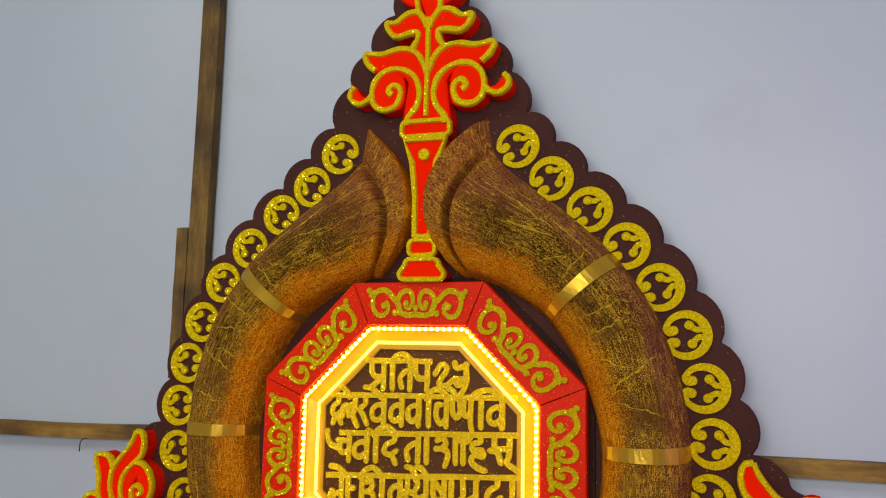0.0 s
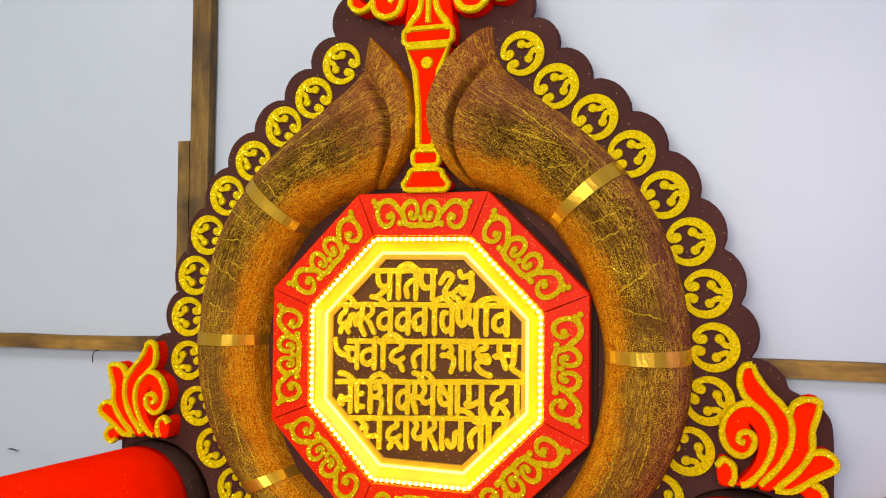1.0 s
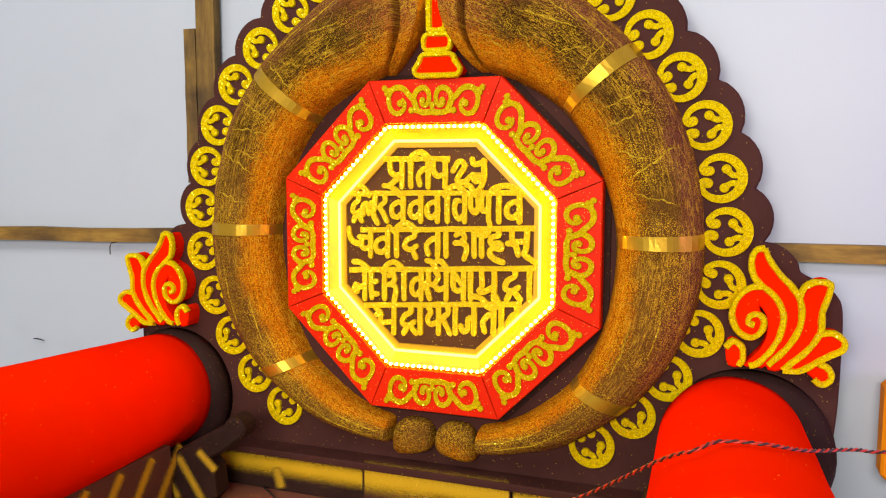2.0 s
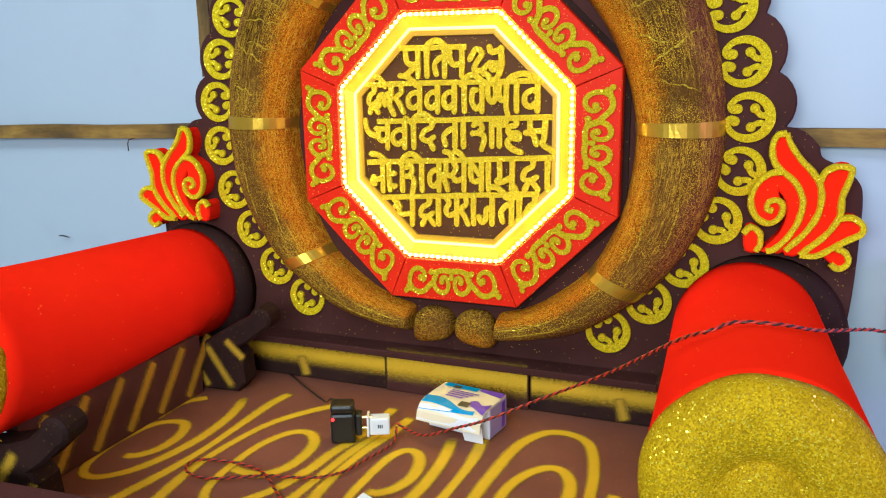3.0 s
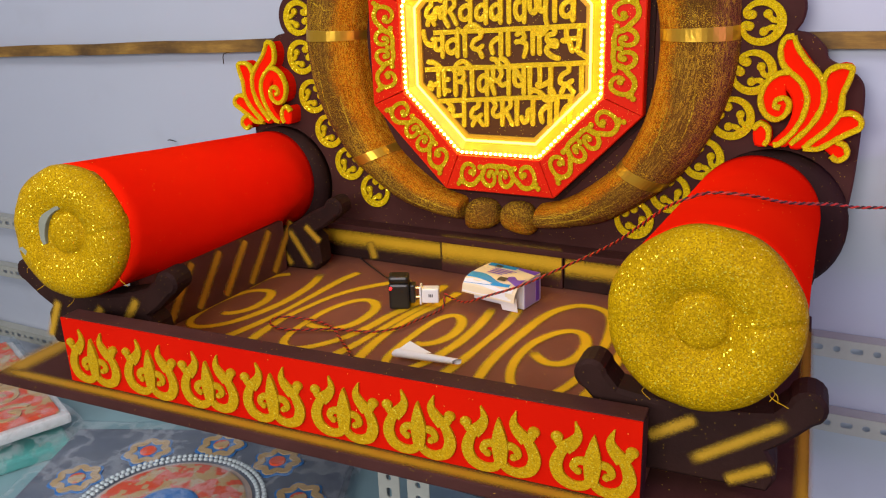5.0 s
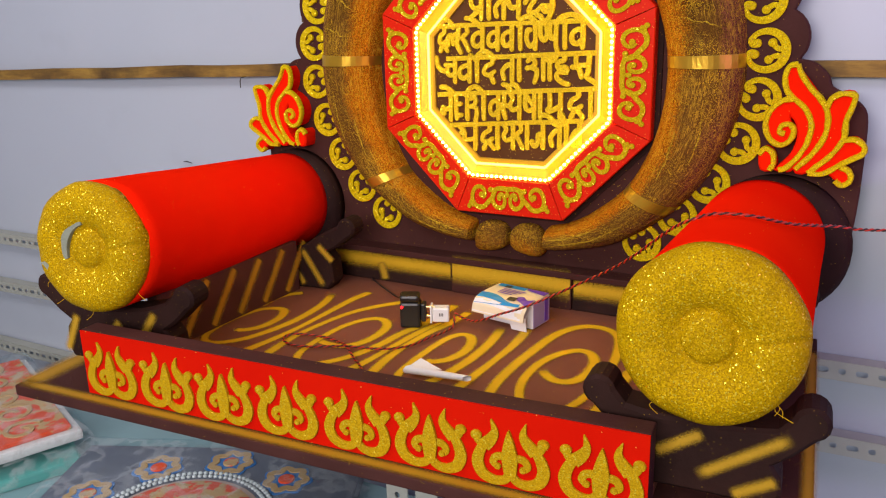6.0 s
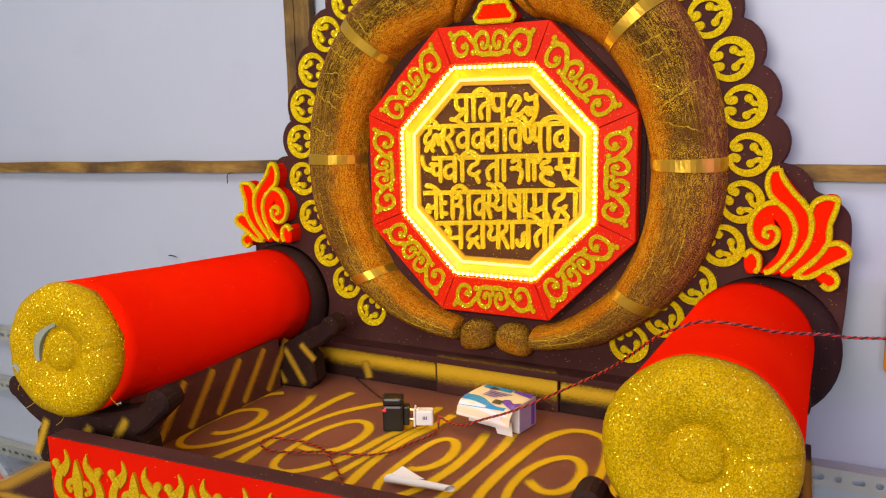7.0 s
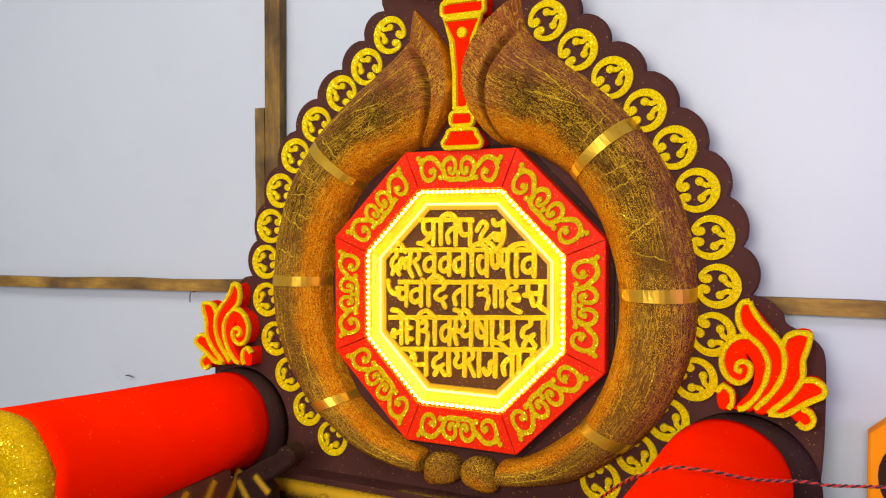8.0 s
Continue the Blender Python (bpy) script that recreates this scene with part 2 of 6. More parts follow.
BROWNS = ((0.046, 0.0165, 0.0138), (0.068, 0.0245, 0.0205))
SEAT_BROWNS = ((0.178, 0.066, 0.040), (0.218, 0.082, 0.050))
GOLD = glitter("gold_glitter", (0.47, 0.325, 0.0), (0.84, 0.67, 0.003), 620.0, 0.9, 0.05)
GOLD_FINE = glitter("fine_gold_glitter", (0.38, 0.265, 0.0), (0.72, 0.56, 0.006), 680.0, 0.9, 0.05)
GOLD_PALMETTE = glitter("palmette_gold_glitter", (0.36, 0.215, 0.002), (0.54, 0.345, 0.004), 680.0, 0.6, 0.06)
# Letter gold with some of the LED light put into its colour.
GOLD_LETTER_LIT = glitter("letter_gold_lit", (0.56, 0.37, 0.006), (0.86, 0.63, 0.02), 680.0, 0.8, 0.06)
GOLD_FOLD = glitter("gold_dusted_fold", (0.16, 0.090, 0.006), (0.62, 0.42, 0.02), 420.0, 0.6, 0.03)
GOLD_CARD = glitter("gold_card", (0.50, 0.295, 0.004), (0.60, 0.36, 0.006), 240.0, 0.10, 0.0)
FOIL = plain("gold_foil", (0.72, 0.44, 0.035), 0.34, 0.75, 0.35, 26.0, 0.25)
GOLD_DISC = glitter("gold_tinsel_cloth", (0.27, 0.158, 0.0), (0.61, 0.385, 0.0), 640.0, 0.85, 0.05)
RED = painted("red_velvet_paper", (0.84, 0.012, 0.001), (0.89, 0.018, 0.001), 0.0015, (0.95, 0.6, 0.1), 1.0, 0.15, 5.0, 0.0)
# Darker copy of the red, offsetting strong front light on the facing.
RED_DIMMED = painted("red_paper_dimmed", (0.54, 0.007, 0.001), (0.59, 0.011, 0.001), 0.0015, (0.95, 0.6, 0.1), 0.9, 0.15, 5.0, 0.02)
RED_FRAME = painted("red_frame_paper", (0.64, 0.016, 0.003), (0.72, 0.024, 0.004), 0.030, (0.9, 0.45, 0.06), 0.45, 0.15, 8.0)
BROWN = painted("maroon_brown_paint", BROWNS[0], BROWNS[1], 0.006, (0.55, 0.38, 0.03))
# Panel brown made lighter to counter heavy shade below the bolsters.
BROWN_LIFTED = painted("maroon_brown_lifted", (0.068, 0.024, 0.018), (0.095, 0.034, 0.026), 0.004)
DARK = painted("dark_brown_paint", (0.016, 0.008, 0.007), (0.034, 0.015, 0.012), 0.010, (0.30, 0.19, 0.02))
SEAT_BROWN = painted("seat_brown_paint", SEAT_BROWNS[0], SEAT_BROWNS[1], 0.002)
SEAT_SPRAY = sprayed("seat_spray_paint", SEAT_BROWNS, (0.78, 0.48, 0.003), 0.003, 0.03, 0.36)
DARK_SPRAY = sprayed("dark_spray_paint", ((0.018, 0.009, 0.008), (0.035, 0.016, 0.013)), (0.48, 0.285, 0.012), 0.01)
STRIP_SPRAY = sprayed("strip_spray_paint", ((0.018, 0.009, 0.008), (0.035, 0.016, 0.013)), (0.60, 0.365, 0.008), 0.01, 0.01)
BROWN_SPRAY = sprayed("brown_spray_paint", BROWNS, (0.44, 0.235, 0.008), 0.004, 0.05)
HORN = horn_paint()
SHEET = sheet_paint()
WOOD = raw_wood("raw_wood", (6.0, 40.0, 40.0))
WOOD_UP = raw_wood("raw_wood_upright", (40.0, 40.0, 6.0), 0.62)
LED = glow("led_light", (1.0, 0.66, 0.04), 3.0)
# Emission stands in for LED light caught along the inner plate's edge.
EDGE_GLOW = glow("lit_edge", (1.0, 0.76, 0.10), 4.4)
LED_DOT = glow("led_diode", (1.0, 0.72, 0.04), 110.0)

# ---- mesh helpers ----


def part(name, bm, mat, parent=None, label="", smooth=False, at=None):
    bmesh.ops.recalc_face_normals(bm, faces=bm.faces)
    me = bpy.data.meshes.new(name)
    bm.to_mesh(me)
    bm.free()
    me.materials.append(mat)
    if smooth:
        for p in me.polygons:
            p.use_smooth = True
    ob = new(name, me)
    if parent is not None:
        ob.parent = parent
    if at is not None:
        ob.matrix_local = at
    if label:
        ob["label"] = label
    return ob


def empty(name, m=None):
    ob = new(name)
    if m is not None:
        ob.matrix_world = m
    return ob


def spline(pts, n, closed=False):
    """A smooth curve through a few points (Catmull-Rom), n steps a span."""
    pts = [Vector(p) for p in pts]
    out, k = [], len(pts)
    spans = k if closed else k - 1
    for i in range(spans):
        if closed:
            a, b, c, d = (pts[(i + j - 1) % k] for j in range(4))
        else:
            b, c = pts[i], pts[i + 1]
            a = pts[i - 1] if i else b + (b - c)
            d = pts[i + 2] if i + 2 < k else c + (c - b)
        for s in range(n):
            t = s / n
            out.append(0.5 * ((2 * b) + (c - a) * t + (2 * a - 5 * b + 4 * c - d) * t * t + (3 * b - a - 3 * c + d) * t ** 3))
    if not closed:
        out.append(pts[-1].copy())
    return out


def plate(bm, outline, y0, y1, bevel=0.0):
    """A flat board in the x-z plane from an outline, from y0 (back) to y1 (front)."""
    o = [Vector((p[0], p[1])) for p in outline]
    area = sum(o[i].x * o[(i + 1) % len(o)].y - o[(i + 1) % len(o)].x * o[i].y for i in range(len(o)))
    if area < 0:
        o.reverse()
    inner = o
    if bevel:
        inner = []
        for i, p in enumerate(o):
            d = (o[(i + 1) % len(o)] - o[i - 1]).normalized()
            inner.append(p + Vector((-d.y, d.x)) * bevel)
    rings = [[bm.verts.new((p.x, y0, p.y)) for p in o]]
    if bevel:
        rings.append([bm.verts.new((p.x, y1 + bevel, p.y)) for p in o])
    rings.append([bm.verts.new((p.x, y1, p.y)) for p in inner])
    for a, b in zip(rings, rings[1:]):
        for i in range(len(o)):
            j = (i + 1) % len(o)
            bm.faces.new((a[i], a[j], b[j], b[i]))
    for ring, flip in ((rings[0], True), (rings[-1], False)):
        f = bm.faces.new(ring[::-1] if flip else ring)
        f.normal_update()
        bmesh.ops.triangulate(bm, faces=[f])


def ribbon(bm, pts, widths, y0, y1, closed=False, flat=0.46):
    """A raised strip along a curve in the x-z plane; flat: how far its front stays level to each side."""
    pts = [Vector((p[0], p[1])) for p in pts]
    n = len(pts)
    rows = []
    for i, p in enumerate(pts):
        if closed:
            d = pts[(i + 1) % n] - pts[i - 1]
        else:
            d = pts[min(i + 1, n - 1)] - pts[max(i - 1, 0)]
        d = d.normalized() if d.length else Vector((1, 0))
        s = Vector((-d.y, d.x))
        if callable(widths):
            w = widths(i / (n - 1 if not closed else n))
        else:
            w = widths
        a, b = p + s * w / 2, p - s * w / 2
        c, e = p + s * w * flat, p - s * w * flat
        m = y0 + (y1 - y0) * (0.9 if flat > 0.4 else 0.55)
        f = y1 + 0.0003 * noise.noise((i * 1.37, n * 0.7, 0.3))
        rows.append([bm.verts.new(v) for v in ((a.x, y0, a.y), (a.x, m, a.y), (c.x, f, c.y), (e.x, f + 0.0001, e.y), (b.x, m, b.y), (b.x, y0, b.y))])
    for i in range(n if closed else n - 1):
        a, b = rows[i], rows[(i + 1) % n]
        for k in range(5):
            bm.faces.new((a[k], a[k + 1], b[k + 1], b[k]))
    if not closed:
        bm.faces.new(rows[0])
        bm.faces.new(rows[-1][::-1])


def blob(bm, x, z, r, y0, y1, n=12):
    """A round button with a domed front."""
    rings = []
    for rr, yy in ((r, y0), (r, y0 + (y1 - y0) * 0.5), (r * 0.9, y1)):
        rings.append([bm.verts.new((x + rr * math.cos(a), yy, z + rr * math.sin(a))) for a in (2 * math.pi * i / n for i in range(n))])
    for a, b in zip(rings, rings[1:]):
        for i in range(n):
            bm.faces.new((a[i], a[(i + 1) % n], b[(i + 1) % n], b[i]))
    bm.faces.new(rings[-1])
    bm.faces.new(rings[0][::-1])


def spiral(cx, cz, r0, r1, a0, turns, n=28):
    """Points from radius r0 at angle a0 winding in to r1; turns may be negative."""
    out = []
    for i in range(n + 1):
        t = i / n
        a, r = a0 + 2 * math.pi * turns * t, r0 + (r1 - r0) * t
        out.append((cx + r * math.cos(a), cz + r * math.sin(a)))
    return out


def box(bm, x0, x1, y0, y1, z0, z1, bevel=0.0):
    m = Matrix.LocRotScale(((x0 + x1) / 2, (y0 + y1) / 2, (z0 + z1) / 2), None, (x1 - x0, y1 - y0, z1 - z0))
    made = bmesh.ops.create_cube(bm, size=1.0, matrix=m)
    if bevel:
        edges = list({e for v in made["verts"] for e in v.link_edges})
        bmesh.ops.bevel(bm, geom=edges, offset=bevel, segments=2, profile=0.6, affect="EDGES")


def tube(bm, pts, r, n=8, cap=True):
    """A round bar along 3D points; r is a number or a function of 0..1."""
    pts = [Vector(p) for p in pts]
    rows = []
    ref = Vector((0, 0, 1))
    for i, p in enumerate(pts):
        d = (pts[min(i + 1, len(pts) - 1)] - pts[max(i - 1, 0)]).normalized()
        if abs(d.dot(ref)) > 0.95:
            ref = Vector((0, 1, 0)) if abs(d.y) < 0.9 else Vector((1, 0, 0))
        u = d.cross(ref).normalized()
        v = u.cross(d).normalized()
        ref = v
        rr = r(i / (len(pts) - 1)) if callable(r) else r
        rows.append([bm.verts.new(p + (u * math.cos(a) + v * math.sin(a)) * rr) for a in (2 * math.pi * k / n for k in range(n))])
    for a, b in zip(rows, rows[1:]):
        for k in range(n):
            bm.faces.new((a[k], a[(k + 1) % n], b[(k + 1) % n], b[k]))
    if cap:
        bm.faces.new(rows[0][::-1])
        bm.faces.new(rows[-1])


def stripe(bm, pts, width, normal=(0, 0, 1)):
    """A flat painted stripe along 3D points, with UV's y running across it."""
    uvl = bm.loops.layers.uv.new("UVMap") if not bm.loops.layers.uv else bm.loops.layers.uv[0]
    nrm = Vector(normal)
    pts = [Vector(p) for p in pts]
    rows = []
    for i, p in enumerate(pts):
        d = (pts[min(i + 1, len(pts) - 1)] - pts[max(i - 1, 0)]).normalized()
        s = nrm.cross(d).normalized() * (width(i / (len(pts) - 1)) if callable(width) else width) / 2
        rows.append((bm.verts.new(p + s), bm.verts.new(p - s)))
    n = len(rows) - 1
    for i, ((a, b), (c, e)) in enumerate(zip(rows, rows[1:])):
        f = bm.faces.new((a, b, e, c))
        for lo, x, y in zip(f.loops, (i, i, i + 1, i + 1), (1, 0, 0, 1)):
            lo[uvl].uv = (x / n, y)


# ---- the stall: sheet wall, battens, floor; added walls and ceiling ----


def slack_sheet():
    """The white sheet behind the throne: a thin skin with slow waves."""
    bm = bmesh.new()
    nx, nz = 70, 46
    rows = []
    for j in range(nz + 1):
        z = 3.0 * j / nz
        rows.append([])
        for i in range(nx + 1):
            x = -3.0 + 6.0 * i / nx
            y = 0.048 + 0.006 * noise.noise((x * 1.3, z * 0.9, 2.0)) + 0.004 * math.sin(x * 5.0 + z)
            rows[-1].append(bm.verts.new((x, y, z)))
    back = [bm.verts.new(p) for p in ((-3, 0.12, 0), (3, 0.12, 0), (3, 0.12, 3), (-3, 0.12, 3))]
    for a, b in zip(rows, rows[1:]):
        for i in range(nx):
            bm.faces.new((a[i], a[i + 1], b[i + 1], b[i]))
    bm.faces.new(back)
    return part("wall_north", bm, SHEET, None, "", True)


wall = tagged(slack_sheet(), "white printed sheet stretched as a back wall", "wall", kind="structure")
# Three walls and a ceiling out of view, added to bounce lamp light.
for name, dims in (("bounce_wall_south", (-3, 3, -4.1, -4.0, 0, 3)), ("bounce_wall_west", (-3.1, -3, -4, 0.1, 0, 3)), ("bounce_wall_east", (3, 3.1, -4, 0.1, 0, 3))):
    bm = bmesh.new()
    box(bm, *dims)
    tagged(part(name, bm, plain(name + "_paint", (0.62, 0.62, 0.64), 0.8, scale=3.0)), "unseen pale wall added to bounce light", "wall", kind="structure")
bm = bmesh.new()
box(bm, -3, 3, -4, 0.1, 3.0, 3.1)
tagged(part("ceiling", bm, plain("bounce_ceiling", (0.7, 0.7, 0.72), 0.9, scale=3.0)), "unseen pale ceiling added to bounce light", "ceiling", kind="structure")
bm = bmesh.new()
box(bm, -3, 3, -4, 0.1, -0.1, 0.0)
tagged(part("floor", bm, plain("floor_tile", (0.26, 0.36, 0.40), 0.35, vary=0.35, scale=6.0)), "blue-grey tiled floor under the racks", "floor", kind="structure")


def batten(x0, x1, z0, z1, y0, y1, label, fall=0.0):
    bm = bmesh.new()
    along_x = (x1 - x0) > (z1 - z0)
    n = 16
    rings = []
    for i in range(n + 1):
        t = i / n
        w = 0.0016 * noise.noise((t * 9, z0, x0))
        if along_x:
            x = x0 + (x1 - x0) * t
            d = w - fall * (1 - t)
            q = [(x, y1, z0 + d), (x, y0, z0 + d), (x, y0, z1 + d + w), (x, y1, z1 + d + w)]
        else:
            z = z0 + (z1 - z0) * t
            q = [(x0 + w, y1, z), (x0 + w, y0, z), (x1 + w * 2, y0, z), (x1 + w * 2, y1, z)]
        rings.append([bm.verts.new(p) for p in q])
    for a, b in zip(rings, rings[1:]):
        for k in range(4):
            bm.faces.new((a[k], a[(k + 1) % 4], b[(k + 1) % 4], b[k]))
    bm.faces.new(rings[0])
    bm.faces.new(rings[-1][::-1])
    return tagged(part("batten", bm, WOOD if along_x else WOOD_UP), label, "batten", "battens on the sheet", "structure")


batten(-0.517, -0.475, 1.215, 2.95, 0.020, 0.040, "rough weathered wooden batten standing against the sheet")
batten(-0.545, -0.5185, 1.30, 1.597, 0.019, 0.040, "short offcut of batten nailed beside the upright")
batten(-2.4, -0.30, 1.186, 1.214, 0.018, 0.040, "long rough wooden batten across the white sheet", 0.046)
batten(0.30, 1.8, 1.190, 1.216, 0.018, 0.040, "long rough wooden batten across the white sheet")

# nail under the batten
bm = bmesh.new()
tube(bm, [(-0.735, 0.03, 1.176), (-0.737, 0.012, 1.174), (-0.739, 0.010, 1.166), (-0.741, 0.012, 1.150)], 0.0012, 6)
tagged(part("nail", bm, plain("rusty_iron", (0.06, 0.04, 0.03), 0.6, 0.6)), "bent rusty nail under the wooden batten", "nail")

# ---- the throne ----
throne = tagged(empty("throne", Matrix.Translation((0, -0.2, 0.70))), "ornate foam throne, maroon, red and gold, with a lit seal", "throne")
FROM_THRONE = Matrix.Translation((0, 0.2, -0.70))
PANEL = -0.022      # front of the back panel


def on_throne(name, bm, mat, parent=None, label="", smooth=False):
    """A part whose mesh is written in world places."""
    p = throne if parent is None else parent
    ob = part(name, bm, mat, p, label, smooth)
    ob.matrix_local = FROM_THRONE if p is throne else Matrix()
    return ob


# outline of the back panel: scallops down to the wings
VALLEYS = [(0.030, 2.035), (0.068, 1.965), (0.111, 1.897), (0.150, 1.838), (0.181, 1.763), (0.228, 1.709), (0.283, 1.655),
           (0.346, 1.600), (0.402, 1.536), (0.450, 1.462), (0.485, 1.384), (0.509, 1.301), (0.524, 1.222)]


def scalloped(points, bulge):
    out = []
    for a, b in zip(points, points[1:]):
        a, b = Vector(a), Vector(b)
        d = b - a
        nrm = Vector((-d.y, d.x)).normalized()
        if nrm.x < 0:
            nrm = -nrm
        for i in range(8):
            t = i / 8
            out.append(a + d * t + nrm * bulge * math.sin(math.pi * t) ** 0.7)
    out.append(Vector(points[-1]))
    return out


WING = spline([(0.524, 1.222), (0.548, 1.216), (0.570, 1.196), (0.577, 1.178), (0.600, 1.166), (0.625, 1.148), (0.635, 1.122),
               (0.636, 1.05), (0.634, 0.97), (0.626, 0.90), (0.606, 0.845), (0.585, 0.80), (0.580, 0.7368)], 4)
rim = scalloped(VALLEYS, 0.019) + WING[1:]
outline = [(p.x * 0.985, p.y) for p in rim] + [(-p.x, p.y) for p in reversed(rim)]
bm = bmesh.new()
plate(bm, outline, -0.008, PANEL, 0.003)
panel = on_throne("back_panel", bm, BROWN, None, "maroon-brown scalloped back board with gold dust")


# gold scrolls along the panel's rim
def scroll_mesh():
    """A ring open to one side, both ends rolled in, with two commas hanging inside it."""
    bm = bmesh.new()
    arc = [(0.0315 * math.cos(a), 0.0315 * math.sin(a)) for a in (radians(-140 + 280 * i / 30) for i in range(31))]
    ribbon(bm, arc, lambda t: 0.0085 + 0.0058 * math.sin(math.pi * t), 0.0, -0.0045)
    for s in (1, -1):
        hook = [(p[0], s * p[1]) for p in spline([(-0.0225, 0.0215), (-0.0275, 0.0130), (-0.0240, 0.0065), (-0.0175, 0.0060)], 4)]
        ribbon(bm, hook, lambda t: 0.0092, 0.0, -0.0042)
        blob(bm, -0.0165, s * 0.0092, 0.0076, 0.0, -0.0048)
        comma = [(p[0], s * p[1]) for p in spline([(0.0275, 0.0075), (0.0190, 0.0055), (0.0130, 0.0085), (0.0095, 0.0120)], 4)]
        ribbon(bm, comma, lambda t: 0.0098 - 0.0012 * math.sin(math.pi * t), 0.0, -0.0039)
        blob(bm, 0.0072, s * 0.0140, 0.0074, 0.0, -0.0051)
    bmesh.ops.recalc_face_normals(bm, faces=bm.faces)
    me = bpy.data.meshes.new("scroll")
    bm.to_mesh(me)
    bm.free()
    me.materials.append(GOLD)
    return me


SCROLLS = {1: [(0.163, 1.703), (0.220, 1.645), (0.282, 1.591), (0.339, 1.531), (0.389, 1.466), (0.427, 1.394), (0.451, 1.316),
               (0.462, 1.236), (0.455, 1.156), (0.427, 1.079), (0.383, 1.005), (0.330, 0.939), (0.267, 0.882)],
           -1: [(0.163, 1.711), (0.218, 1.653), (0.279, 1.604), (0.342, 1.544), (0.397, 1.481), (0.438, 1.408), (0.465, 1.332),
                (0.479, 1.254), (0.478, 1.172), (0.455, 1.088), (0.418, 1.013), (0.370, 0.944), (0.306, 0.888)]}
scroll_data = scroll_mesh()
for side in (1, -1):
    row = SCROLLS[side]
    for i, (x, z) in enumerate(row):
        a, b = row[max(i - 1, 0)], row[min(i + 1, len(row) - 1)]
        d = Vector((b[0] - a[0], b[1] - a[1]))
        turn = math.degrees(math.atan2(d.x, -d.y))          # the way out from the throne
        ob = new("scroll", scroll_data)
        ob.parent = panel
        wob = 4 * math.sin(i * 2.3 + side)
        spin = -turn + 14 + wob if side > 0 else 180 + turn - 14 + wob
        ob.matrix_local = Matrix.Translation((side * x, PANEL - 0.0005, z)) @ pose(0, 0, 0, 0, spin)

# dark collars behind the arm bolsters
for x, z in ((0.502, 0.905), (-0.548, 0.893)):
    bm = bmesh.new()
    blob(bm, x, z, 0.124, PANEL, -0.060, 40)
    on_throne("bolster_collar", bm, DARK, None, "dark round collar", True)

# ---- the two horns that frame the seal ----
HORN_INNER = [(0.080, 1.482), (0.100, 1.480), (0.140, 1.467), (0.185, 1.443), (0.222, 1.412), (0.262, 1.354), (0.289, 1.288), (0.303, 1.218),
              (0.298, 1.137), (0.278, 1.060), (0.236, 0.985), (0.170, 0.930), (0.125, 0.906), (0.088, 0.896), (0.079, 0.891)]
HORN_OUTER = [(0.113, 1.757), (0.130, 1.690), (0.190, 1.635), (0.270, 1.573), (0.330, 1.514), (0.388, 1.430), (0.425, 1.325), (0.438, 1.222),
              (0.432, 1.130), (0.402, 1.045), (0.340, 0.957), (0.240, 0.884), (0.160, 0.858), (0.095, 0.848), (0.077, 0.850)]
STEPS = 6
IN, OUT = spline(HORN_INNER, STEPS), spline(HORN_OUTER, STEPS)


def horn_point(k, v, lift=0.0, side=1):
    """A place on the horn: k counts along it, v from its inner to its outer rim."""
    k = max(0.0, min(k, len(IN) - 1.0))
    i = min(int(k), len(IN) - 2)
    f = k - i
    a, b = IN[i].lerp(IN[i + 1], f), OUT[i].lerp(OUT[i + 1], f)
    s = k / (len(IN) - 1)
    p = a.lerp(b, v)
    p.x -= 0.080 * max(0.0, 1 - s / 0.27) ** 1.6 * 4 * v * (1 - v)
    depth = 0.073 - 0.024 * max(0, s - 0.55) / 0.45
    if s < 0.050:
        depth *= 0.74
    elif s < 0.068:
        depth *= 0.74 - 0.50 * math.sin(math.pi * (s - 0.050) / 0.018)
    else:
        depth *= 1.0 - 0.22 * math.exp(-(s - 0.068) / 0.06)
    if s > 0.95:
        depth *= max(0.4, 1 - ((s - 0.95) / 0.05) ** 2 * 0.6)
    y = PANEL + 0.002 - depth * (1 - abs(2 * v - 1) ** 2.4) ** 0.55 - lift
    y += 0.0030 * noise.noise((p.x * 22, side * 3.0, p.y * 22))
    return Vector((p.x * 0.988 if side > 0 else -p.x * 1.006, y, p.y))


